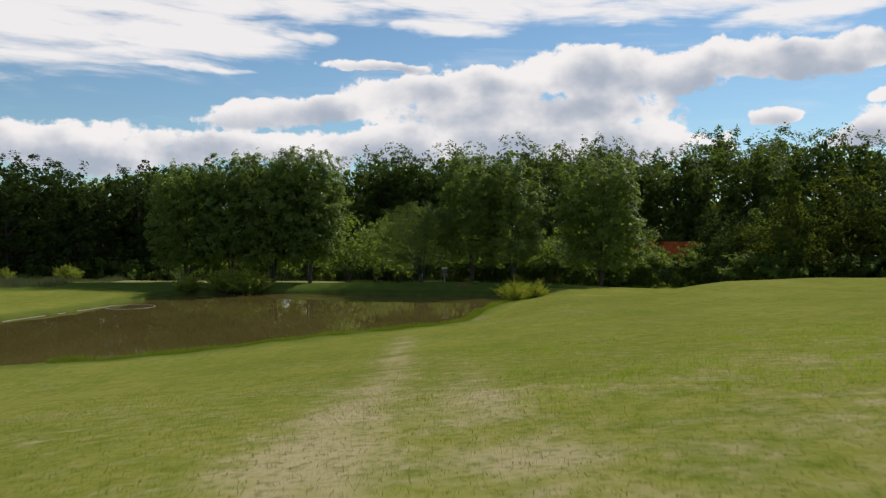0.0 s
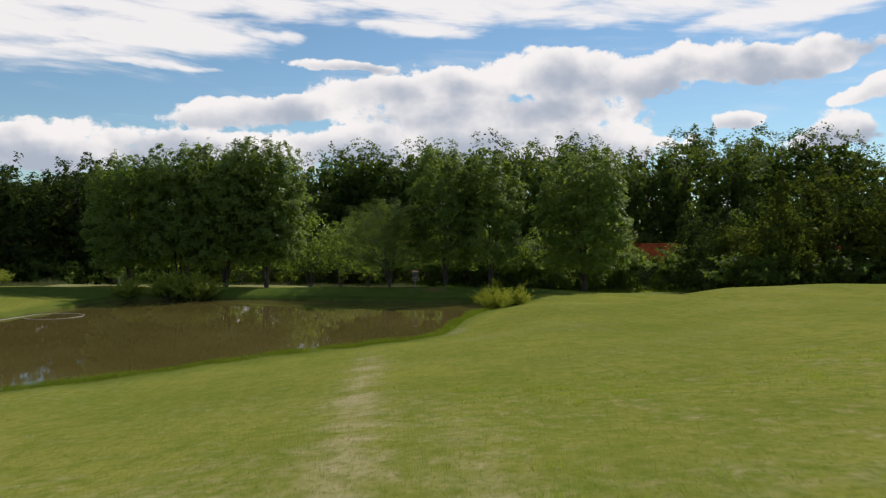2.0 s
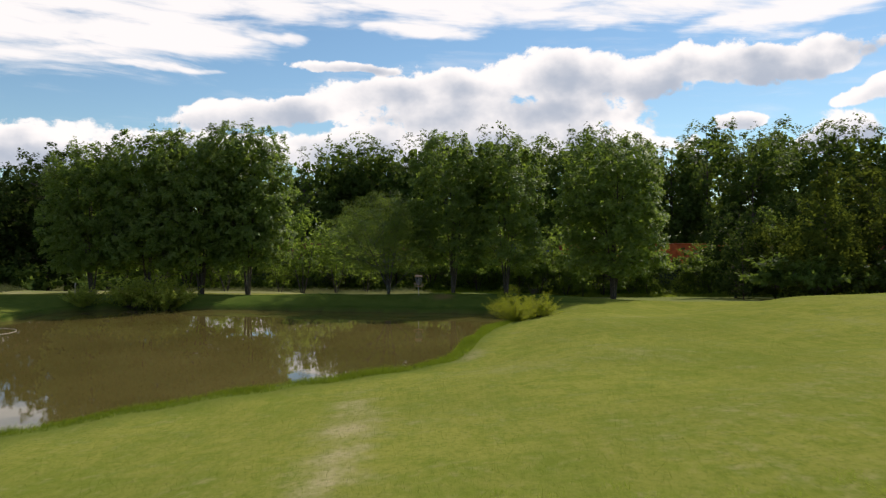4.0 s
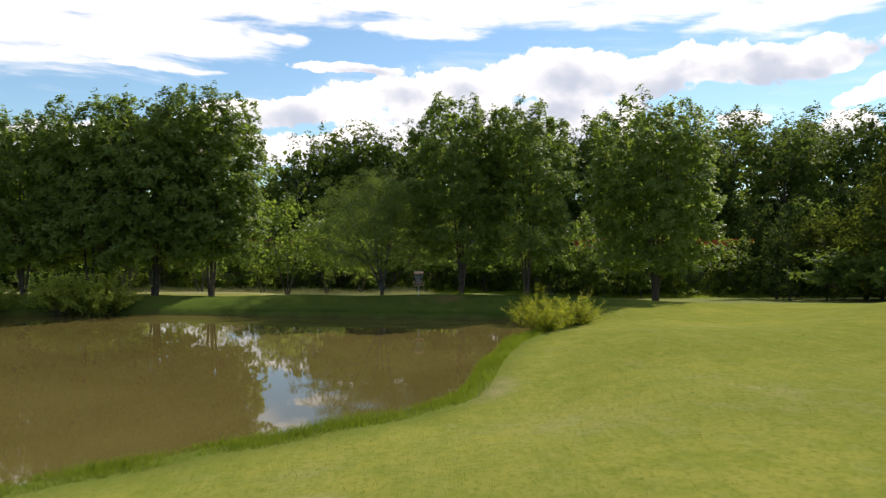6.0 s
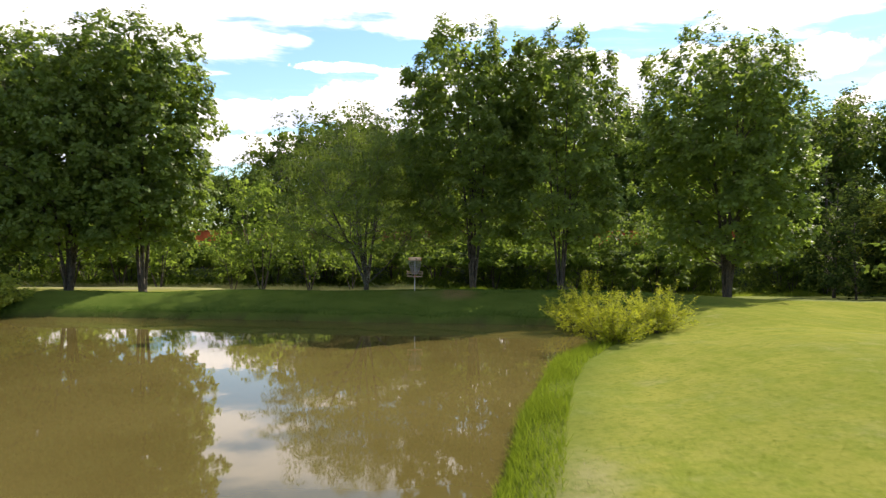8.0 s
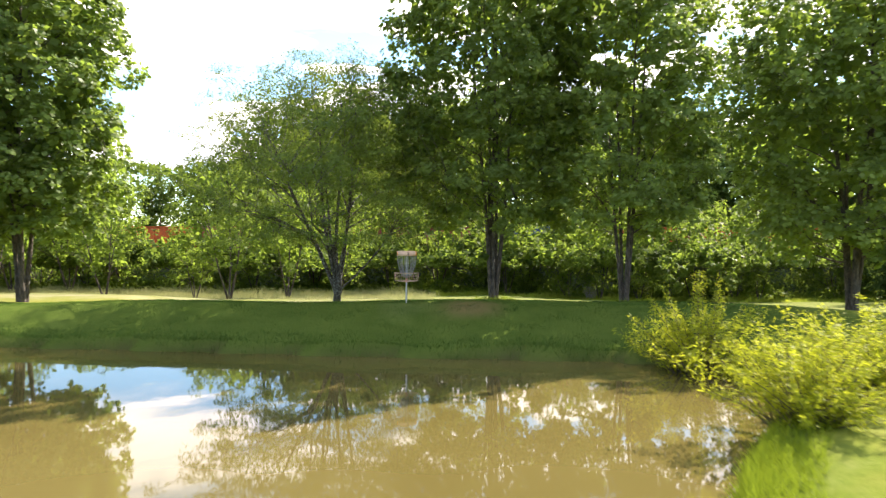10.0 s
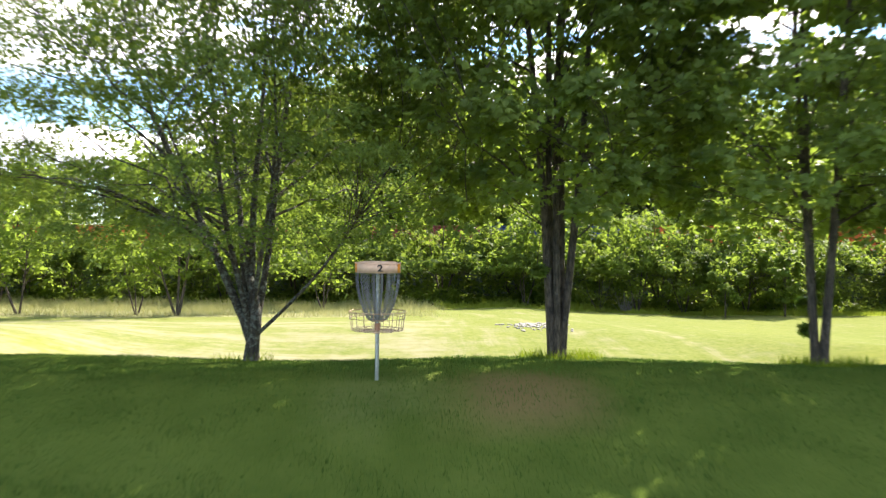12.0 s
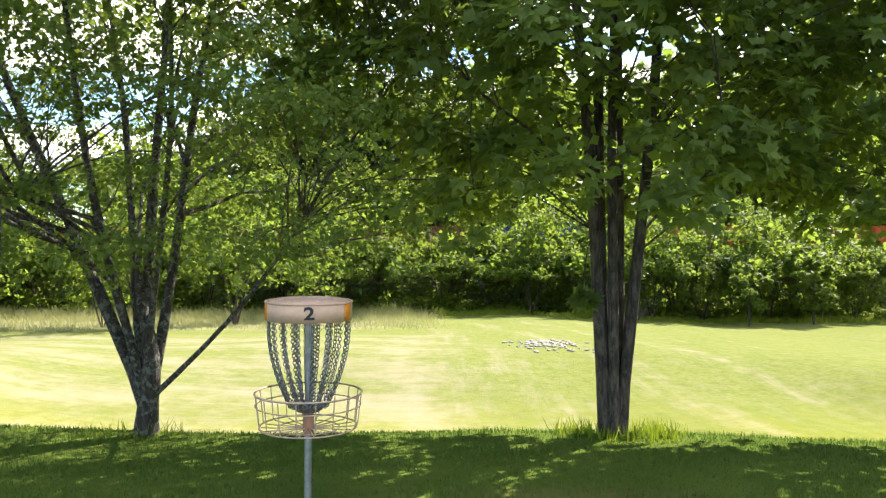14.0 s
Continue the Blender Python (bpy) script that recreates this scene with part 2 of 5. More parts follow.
    # grass under the trees is darkened: their shade is mixed into the colour
    col = mix_col(nt, attr(nt, "wood_shade"), col, (0.035, 0.045, 0.016))
    nt.links.new(col, p.inputs["Base Color"])
    p.inputs["Roughness"].default_value = 1.0
    p.inputs["Specular IOR Level"].default_value = 0.0
    h = calc(nt, "ADD", calc(nt, "MULTIPLY", tuft, 0.7), calc(nt, "MULTIPLY", blade, 0.5))
    bump(nt, p, h, 0.45, 0.05)
    return m


def water_material():
    m, nt, p, out = mat_new("muddy_water")
    v = place(nt)
    col = mix_col(nt, ramp_of(nt, tex_noise(nt, v, 0.12, 3), 0.3, 0.7), (0.088, 0.070, 0.020), (0.117, 0.094, 0.029))
    nt.links.new(col, p.inputs["Base Color"])
    p.inputs["Roughness"].default_value, p.inputs["IOR"].default_value = 0.025, 1.33
    p.inputs["Specular IOR Level"].default_value = 0.5
    rip = calc(nt, "ADD", tex_noise(nt, place(nt, (1, 0.6, 1)), 2.2, 3, 0.5), calc(nt, "MULTIPLY", tex_noise(nt, v, 0.45, 2, 0.5), 1.5))
    bump(nt, p, rip, 0.020, 0.06)
    return m


def leaf_material(name, a, b, glow, through_part=0.42, gloss=0.2):
    m, nt, p, out = mat_new(name)
    g = nt.nodes.new("ShaderNodeNewGeometry")
    patch = tex_noise(nt, g.outputs["Position"], 0.7, 3, 0.6)
    f = calc(nt, "ADD", calc(nt, "MULTIPLY", g.outputs["Random Per Island"], 0.55), calc(nt, "MULTIPLY", ramp_of(nt, patch, 0.3, 0.7), 0.45))
    info = nt.nodes.new("ShaderNodeObjectInfo")
    col = mix_col(nt, f, a, b)
    col = mix_col(nt, calc(nt, "MULTIPLY", info.outputs["Random"], 0.3), col, (a[0] * 0.7, a[1] * 0.78, a[2] * 0.8))
    nt.links.new(col, p.inputs["Base Color"])
    p.inputs["Roughness"].default_value = 0.5
    p.inputs["Specular IOR Level"].default_value = gloss
    t = nt.nodes.new("ShaderNodeBsdfTranslucent")
    nt.links.new(mix_col(nt, f, tuple(c * 0.8 for c in glow), glow), t.inputs["Color"])
    mx = nt.nodes.new("ShaderNodeMixShader")
    mx.inputs[0].default_value = through_part
    nt.links.new(p.outputs[0], mx.inputs[1])
    nt.links.new(t.outputs[0], mx.inputs[2])
    nt.links.new(mx.outputs[0], out.inputs["Surface"])
    return m


def bark_material(name, a, b, lichen, amount):
    m, nt, p, out = mat_new(name)
    v = own(nt, (1, 1, 0.22))
    ridge = tex_noise(nt, v, 26, 5, 0.65, 0.4)
    plate = tex_noise(nt, own(nt, (1, 1, 0.55)), 11, 4, 0.6, 0.6)
    col = mix_col(nt, ramp_of(nt, ridge, 0.35, 0.65), a, b)
    col = mix_col(nt, ramp_of(nt, plate, 0.52, 0.36, 0, 0.6), col, tuple(c * 0.45 for c in a))
    spot = tex_noise(nt, own(nt), 15, 6, 0.7, 0.5)
    col = mix_col(nt, ramp_of(nt, spot, 0.60 - amount, 0.66 - amount, 0, 0.7), col, lichen)
    nt.links.new(col, p.inputs["Base Color"])
    p.inputs["Roughness"].default_value = 0.9
    bump(nt, p, calc(nt, "ADD", ridge, calc(nt, "MULTIPLY", plate, 0.9)), 1.0, 0.06)
    return m


def plain(name, col, rough=0.5, metal=0.0, vary=0.25, scale=20.0):
    m, nt, p, out = mat_new(name)
    n = tex_noise(nt, own(nt), scale, 5, 0.6)
    dark = tuple(c * (1 - vary) for c in col)
    nt.links.new(mix_col(nt, ramp_of(nt, n, 0.3, 0.7), dark, col), p.inputs["Base Color"])
    p.inputs["Roughness"].default_value, p.inputs["Metallic"].default_value = rough, metal
    bump(nt, p, n, 0.15, 0.004)
    return m


M_GROUND, M_WATER = ground_material(), water_material()
M_MAPLE = leaf_material("maple_leaves", (0.042, 0.068, 0.018), (0.155, 0.208, 0.058), (0.44, 0.62, 0.078), 0.33, 0.14)
M_SMALL = leaf_material("light_leaves", (0.048, 0.080, 0.018), (0.118, 0.166, 0.036), (0.34, 0.46, 0.060), 0.28, 0.08)
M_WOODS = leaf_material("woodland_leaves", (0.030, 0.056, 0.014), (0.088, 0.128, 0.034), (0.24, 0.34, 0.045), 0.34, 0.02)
M_EDGE = leaf_material("edge_leaves", (0.036, 0.068, 0.012), (0.118, 0.160, 0.028), (0.36, 0.50, 0.060), 0.42, 0.06)
# darker copy of the woodland leaves: the backlit wood's shade is in the colour
M_DARK = leaf_material("shade_toned_leaves", (0.018, 0.033, 0.010), (0.050, 0.074, 0.022), (0.12, 0.18, 0.032), 0.26, 0.0)
M_OLIVE = leaf_material("olive_leaves", (0.038, 0.055, 0.011), (0.085, 0.105, 0.021), (0.20, 0.25, 0.028), 0.30, 0.0)
M_BUSH = leaf_material("bush_leaves", (0.150, 0.190, 0.032), (0.265, 0.290, 0.056), (0.52, 0.60, 0.07), 0.44, 0.06)
M_MEADOW = leaf_material("meadow_blades", (0.22, 0.25, 0.09), (0.40, 0.38, 0.19), (0.40, 0.40, 0.16), 0.3, 0.0)
M_WILLOW = leaf_material("willow_leaves", (0.180, 0.220, 0.016), (0.295, 0.320, 0.026), (0.58, 0.62, 0.04), 0.46, 0.05)
M_BLADE = leaf_material("grass_blades", (0.135, 0.182, 0.022), (0.205, 0.240, 0.034), (0.32, 0.40, 0.04), 0.28, 0.03)
M_TUFT = leaf_material("tuft_blades", (0.150, 0.205, 0.026), (0.235, 0.285, 0.045), (0.42, 0.52, 0.055), 0.42, 0.03)
# bank blades: lusher green, toned down to the maples' shade
M_BANK = leaf_material("bank_blades", (0.050, 0.092, 0.018), (0.092, 0.140, 0.028), (0.11, 0.22, 0.030), 0.26, 0.04)
M_SHORE = leaf_material("shore_blades", (0.100, 0.152, 0.012), (0.168, 0.218, 0.022), (0.32, 0.42, 0.030), 0.32, 0.03)
M_STRAW = leaf_material("dry_blades", (0.30, 0.255, 0.13), (0.44, 0.38, 0.21), (0.36, 0.31, 0.15), 0.22, 0.02)
M_REED = leaf_material("reed_blades", (0.06, 0.075, 0.030), (0.13, 0.14, 0.062), (0.16, 0.19, 0.06), 0.3)
M_BARK = bark_material("grey_bark", (0.040, 0.031, 0.024), (0.135, 0.106, 0.082), (0.15, 0.15, 0.125), -0.02)
M_BARK_L = bark_material("lichened_bark", (0.030, 0.024, 0.019), (0.090, 0.072, 0.056), (0.19, 0.205, 0.175), 0.09)
M_GALV = plain("galvanised_steel", (0.42, 0.43, 0.45), 0.42, 0.85, 0.3, 30)
M_CHAIN = plain("chain_steel", (0.33, 0.33, 0.34), 0.38, 0.9, 0.35, 60)
M_WIRE = plain("weathered_wire", (0.62, 0.43, 0.30), 0.6, 0.25, 0.35, 40)
M_BAND = plain("faded_band", (0.66, 0.43, 0.30), 0.6, 0.0, 0.22, 9)
M_ORANGE = plain("orange_tape", (0.75, 0.26, 0.02), 0.5, 0.0, 0.2, 30)
M_BLACK = plain("black_paint", (0.02, 0.02, 0.02), 0.6)
M_STONE = plain("pale_stone", (0.31, 0.29, 0.25), 0.85, 0.0, 0.35, 6)
M_HOSE = plain("white_hose", (0.40, 0.38, 0.31), 0.5)
M_TRAIN_O = plain("orange_steel", (0.62, 0.12, 0.02), 0.6, 0.0, 0.35, 1.2)
M_TRAIN_R = plain("dark_red_steel", (0.27, 0.05, 0.04), 0.6, 0.0, 0.35, 1.2)
M_TRAIN_B = plain("blue_steel", (0.03, 0.07, 0.22), 0.6, 0.0, 0.3, 1.2)
M_IRON = plain("dark_iron", (0.03, 0.028, 0.026), 0.7, 0.3)
M_BALLAST = plain("weedy_bank", (0.050, 0.075, 0.020), 0.95, 0.0, 0.6, 3)

# ---- mesh helpers ----
def mesh_of(name, verts, faces, mat):
    """A mesh from arrays: verts (n, 3), faces (m, k) of one size, or a list of such arrays."""
    me = bpy.data.meshes.new(name)
    groups = faces if isinstance(faces, list) else [faces]
    groups = [np.asarray(g, dtype=np.int32) for g in groups if len(g)]
    loops = np.concatenate([g.ravel() for g in groups])
    sizes = np.concatenate([np.full(len(g), g.shape[1], np.int32) for g in groups])
    me.vertices.add(len(verts))
    me.vertices.foreach_set("co", np.asarray(verts, np.float32).ravel())
    me.loops.add(len(loops))
    me.loops.foreach_set("vertex_index", loops)
    me.polygons.add(len(sizes))
    me.polygons.foreach_set("loop_start", np.concatenate([[0], np.cumsum(sizes)[:-1]]).astype(np.int32))
    me.polygons.foreach_set("loop_total", sizes)
    me.materials.append(mat)
    me.update(calc_edges=True)
    return me


def smooth_faces(me):
    me.polygons.foreach_set("use_smooth", np.ones(len(me.polygons), bool))
    return me


def part(name, data, material, parent, label=""):
    """Links a bmesh or a mesh as one mesh object under parent."""
    if isinstance(data, bmesh.types.BMesh):
        me = bpy.data.meshes.new(name)
        data.to_mesh(me)
        data.free()
        me.materials.append(material)
        data = me
    ob = new(name, data)
    ob.parent = parent
    return tagged(ob, label=label)


def tube(points, radii, sides=6):
    """Verts and quads of a tapered tube along points."""
    pts = np.asarray(points, float)
    n = len(pts)
    tang = np.gradient(pts, axis=0)
    tang /= np.linalg.norm(tang, axis=1)[:, None] + 1e-9
    ref = np.tile(np.array([1.0, 0.0, 0.0]), (n, 1))
    ref[np.abs(tang[:, 0]) > 0.9] = (0, 1, 0)
    u = np.cross(tang, ref)
    u /= np.linalg.norm(u, axis=1)[:, None]
    v = np.cross(tang, u)
    a = np.linspace(0, 2 * math.pi, sides, endpoint=False)
    ring = pts[:, None, :] + np.asarray(radii)[:, None, None] * (np.cos(a)[None, :, None] * u[:, None, :] + np.sin(a)[None, :, None] * v[:, None, :])
    i, j = np.meshgrid(np.arange(n - 1), np.arange(sides), indexing="ij")
    k = (j + 1) % sides
    quads = np.stack([i * sides + j, i * sides + k, (i + 1) * sides + k, (i + 1) * sides + j], -1).reshape(-1, 4)
    return ring.reshape(-1, 3), quads


def joined(pieces):
    vs, fs, o = [], [], 0
    for v, f in pieces:
        vs.append(v)
        fs.append(f + o)
        o += len(v)
    return np.concatenate(vs), np.concatenate(fs)


# ---- the lie of the land ----
def chaikin(p, rounds=2):
    p = np.asarray(p, float)
    for _ in range(rounds):
        q = np.roll(p, -1, axis=0)
        p = np.stack([0.75 * p + 0.25 * q, 0.25 * p + 0.75 * q], 1).reshape(-1, 2)
    return p


POND = chaikin([(-44, 27), (-31, 24), (-22, 27), (-17.2, 30.6), (-11.8, 33.1), (-7.5, 38.1), (-4.4, 40.8), (-1.1, 43.1), (0.95, 45.0), (1.85, 49.8),
                (3.3, 55.2), (4.7, 57.7), (6.2, 59.7), (7.4, 61.5), (7.0, 63.4), (4.6, 64.5), (2.6, 64.8), (-1.5, 65.4), (-6.2, 66.4), (-15.8, 67.9), (-20, 68.1), (-23.4, 66.6),
                (-23.9, 63), (-24.6, 56), (-26.3, 48), (-29, 44.2), (-36, 41), (-46, 38)])


def pond_distance(x, y):
    """Signed distance to the shore: minus inside the pond."""
    x, y = np.asarray(x, float), np.asarray(y, float)
    best = np.full(x.shape, 1e9)
    inside = np.zeros(x.shape, bool)
    for (ax, ay), (bx, by) in zip(POND, np.roll(POND, -1, axis=0)):
        dx, dy = bx - ax, by - ay
        t = np.clip(((x - ax) * dx + (y - ay) * dy) / (dx * dx + dy * dy), 0, 1)
        best = np.minimum(best, np.hypot(x - ax - t * dx, y - ay - t * dy))
        if abs(dy) > 1e-9:
            inside ^= ((ay > y) != (by > y)) & (x < ax + (y - ay) * dx / dy)
    return np.where(inside, -best, best)


def step(v, a, b):
    t = np.clip((np.asarray(v, float) - a) / (b - a), 0, 1)
    return t * t * (3 - 2 * t)


def height(x, y):
    x, y = np.asarray(x, float), np.asarray(y, float)
    near = np.interp(y, [-200, -30, 0, 9, 16, 23, 30, 38, 46, 60], [9, 6.6, 4.35, 3.42, 2.5, 1.62, 1.08, 0.58, 0.42, 0.42])
    near = near + 0.09 * np.clip(x, -20, 20) + 0.02 * np.clip(x - 20, 0, 30)
    back = np.interp(y, [50, 66, 69.2, 71.3, 73, 80, 88, 105, 118, 130, 4000], [0.92, 0.92, 0.92, 0.71, 0.57, -0.02, -0.72, -1.95, -2.65, -3.0, -3.0])
    back = back - 0.05 * np.clip(x - 7, 0, 12) + 0.25 * step(-x, 16, 30) * step(y, 60, 90) - 0.4 * step(-x, 14, 26) * step(-y, -76, -60)
    # behind the crest of the bank the land falls to the field
    brow = np.interp(x, [-3.7, 0.6, 5.2], [72.1, 71.5, 70.8])
    back = back - 0.95 * step(y - brow, 0.0, 3.6) * step(-y, -88, -77) * step(x, -11, -7) * step(-x, -13, -9)
    side = step(x, 12, 22)
    land = near + (back - near) * step(y - 5 * side, 46, 60 + 3 * side)
    left = 0.42 + 0.0 * x
    land = land + (np.maximum(left, land) - land) * step(-x, 2, 14) * step(-y, -90, -75)
    land = land + 0.05 * np.sin(x * 0.7 + 1.3 * np.sin(y * 0.31)) * np.cos(y * 0.53)
    d = pond_distance(x, y)
    wide = 3.6 + 2.6 * step(-y, -62, -54)
    lip = 0.20 + 0.05 * np.sin(x * 1.7) * np.cos(y * 1.3)
    shore = lip + (np.maximum(land, 0.3) - lip) * step(d, -0.6, wide)
    z = np.where(d < wide, shore, land)
    cut = step(d, -0.10, 0.12 + 0.02 * np.sin(1.1 * x + 0.9 * y))
    z = -0.3 + (z + 0.3) * cut
    return np.where(d < -0.1, -0.3 - np.minimum(1.2, (-d - 0.1) * 0.5), z)


def at(x, y):
    return float(height(np.array([x]), np.array([y]))[0])


def spaced(*stretches):
    out = []
    for a, b, s in stretches:
        out.extend(np.arange(a, b, s))
    return np.array(out)


def far_steps(start, first, grow, stop):
    out, s, v = [], first, start
    while v < stop:
        out.append(v)
        v += s
        s *= grow
    return np.array(out + [stop])


def soft_noise(x, y, s, seed=0.0):
    return 0.5 + 0.25 * (np.sin(x / s + seed + 1.7 * np.sin(y / s * 0.7 + seed)) + np.cos(y / s * 1.13 - seed + 1.3 * np.sin(x / s * 0.61)))


def dry_amount(x, y):
    """How far the turf is dried out: the worn mower lane, the scalped rise, hay lying on the far meadow."""
    track = np.interp(y, [0, 17, 36], [-1.15, -1.2, -1.95]) + 0.10 * np.sin(y * 0.43)
    patchy = 0.35 + 0.9 * soft_noise(x, y, 0.42, 4.0)
    lane = np.exp(-((x - track) / 0.62) ** 2) * step(y, 1, 4) * step(-y, -42, -34) * (0.62 + 0.35 * step(-y, -16, -8)) * patchy
    lane2 = np.exp(-((x - track - 1.75) / 0.55) ** 2) * step(y, 1, 4) * step(-y, -28, -9) * 0.62 * patchy
    rise = 0.42 * step(-y, -24, -8) * soft_noise(x, y, 0.8, 2.0) * soft_noise(x, y, 2.3, 5.0) + 0.16 * soft_noise(x, y, 1.7, 9.0) ** 2 * step(-y, -66, -56) + 0.12 * np.clip(np.sin((x * 0.9 + y * 0.35) * 2.1 + 2 * np.sin(y * 0.2)), 0, 1) ** 3 * step(x, 1, 5) * step(-y, -66, -56) + 0.22 * np.exp(-((x - 2.7) ** 2 + (y - 40.5) ** 2) / 3.0)
    strip = 0.75 * np.exp(-((pond_distance(x, y) - 1.0) / 0.5) ** 2) * step(x, 0.5, 2.0) * step(-y, -49, -46) * step(y, 43, 45)
    hay = step(-x, -3.0, 0.0) * step(y, 74, 77) * step(-y, -97, -93) * (0.26 + 0.34 * np.sin(y * 0.85 + 0.15 * x + 0.6 * np.sin(0.6 * x)) ** 2)
    rows = step(x, -1, 1) * step(y, 74, 78) * step(-y, -112, -106) * (0.14 + 0.28 * np.clip(np.sin(2.1 * (x + 0.115 * y)), 0, 1) ** 2 * step(-x, -11, -9) * (0.4 + soft_noise(x, y, 1.5, 3.0)))
    meadow = 0.55 * step(-x, -1, 2) * step(y, 97, 100) * step(-y, -116, -112)
    worn = 1.1 * np.exp(-((x - 0.15) ** 2 / 0.5 + (y - 68.1) ** 2 / 0.7))
    return lane + lane2 + rise + strip + hay + rows + meadow + worn


def bare_amount(x, y):
    box = step(x, 0.9, 1.3) * step(-x, -2.7, -2.2) * step(y, 67.0, 67.4) * step(-y, -69.1, -68.6)
    return box * 0.6


def lush_shade_amount(x, y):
    """Pond banks are greener than the lawn; the far bank's shade is in the colour."""
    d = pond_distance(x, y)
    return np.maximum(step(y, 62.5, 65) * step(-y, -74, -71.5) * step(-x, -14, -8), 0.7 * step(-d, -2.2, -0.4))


def build_ground():
    xs = np.concatenate([-far_steps(46, 1.5, 1.18, 3500)[::-1], spaced((-44.5, -30, 1.0), (-30, 11, 0.45), (11, 46, 0.9)), far_steps(46, 1.5, 1.18, 3500)])
    ys = np.concatenate([-far_steps(14, 1.5, 1.2, 3500)[::-1], spaced((-13, 26, 0.6), (26, 73, 0.40), (73, 126, 0.9)), far_steps(126, 2, 1.18, 4000)])
    X, Y = np.meshgrid(xs, ys)
    Z = height(X, Y)
    nx, ny = len(xs), len(ys)
    i, j = np.meshgrid(np.arange(ny - 1), np.arange(nx - 1), indexing="ij")
    q = np.stack([i * nx + j, i * nx + j + 1, (i + 1) * nx + j + 1, (i + 1) * nx + j], -1).reshape(-1, 4)
    me = smooth_faces(mesh_of("ground", np.stack([X, Y, Z], -1).reshape(-1, 3), q, M_GROUND))
    d = pond_distance(X, Y)
    # where the wood's shade is painted on the ground
    wood_shade = step(Y, 116, 121) + step(-X, 34, 44) * step(Y, 84, 92) + step(X, 36, 44) * step(Y, 84, 92)
    for name, values in (("dry", dry_amount(X, Y)), ("bare", bare_amount(X, Y)), ("mud", step(-d, -0.06, 0.02)), ("wood_shade", np.clip(wood_shade, 0, 1)), ("lush_shade", lush_shade_amount(X, Y))):
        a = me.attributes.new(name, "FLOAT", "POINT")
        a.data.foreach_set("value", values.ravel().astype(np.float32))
    return tagged(new("ground", me), "mown green lawn with dried yellow streaks sloping to the pond", "lawn", kind="structure")


def build_water():
    c = POND.mean(axis=0)
    bm = bmesh.new()
    rim = []
    for k, p in enumerate(POND):
        tang = POND[(k + 1) % len(POND)] - POND[k - 1]
        out = np.array([tang[1], -tang[0]]) / np.linalg.norm(tang)
        rim.append(bm.verts.new((p[0] + 0.35 * out[0], p[1] + 0.35 * out[1], 0)))
    bmesh.ops.triangulate(bm, faces=[bm.faces.new(rim)])
    me = bpy.data.meshes.new("water")
    bmesh.ops.recalc_face_normals(bm, faces=bm.faces)
    if sum(f.normal.z for f in bm.faces) < 0:
        bmesh.ops.reverse_faces(bm, faces=bm.faces)
    bm.to_mesh(me)
    bm.free()
    me.materials.append(M_WATER)
    return tagged(new("water", me), "still muddy brown pond water mirroring the trees", "pond", kind="structure")


build_ground()
build_water()

# ---- leaves and trees ----
KITE = np.array([(0, 0), (0.34, 0.42), (0, 1.0), (-0.34, 0.42)])
MAPLE = np.array([(0, 0), (0.44, 0.10), (0.62, 0.60), (0.17, 0.48), (0, 1.0), (-0.17, 0.48), (-0.62, 0.60), (-0.44, 0.10)])
BROAD = np.array([(0, 0), (0.52, 0.46), (0, 1.0), (-0.52, 0.46)])
SLIM = np.array([(0, 0), (0.13, 0.4), (0, 1.0), (-0.13, 0.4)])


def leaves(rng, pos, out, size, shape, flat=0.7, droop=0.35, puffed=0.35):
    """Verts and faces of one leaf at each position; out: the way each leaf points."""
    n = len(pos)
    nor = np.array([0, 0, flat]) + puffed * out + rng.normal(0, 0.38, (n, 3))
    nor /= np.linalg.norm(nor, axis=1)[:, None]
    ax = out + rng.normal(0, 0.6, (n, 3)) - np.array([0, 0, droop])
    ax -= (ax * nor).sum(1)[:, None] * nor
    ax /= np.linalg.norm(ax, axis=1)[:, None] + 1e-9
    side = np.cross(nor, ax)
    s = size * rng.uniform(0.65, 1.25, n)
    k = len(shape)
    v = pos[:, None, :] + s[:, None, None] * (shape[None, :, 0, None] * side[:, None, :] + shape[None, :, 1, None] * ax[:, None, :])
    v = v - (s[:, None, None] * 0.16 * np.abs(shape[None, :, 0, None]) + 0.0) * nor[:, None, :]
    return v.reshape(-1, 3), np.arange(n * k).reshape(n, k)


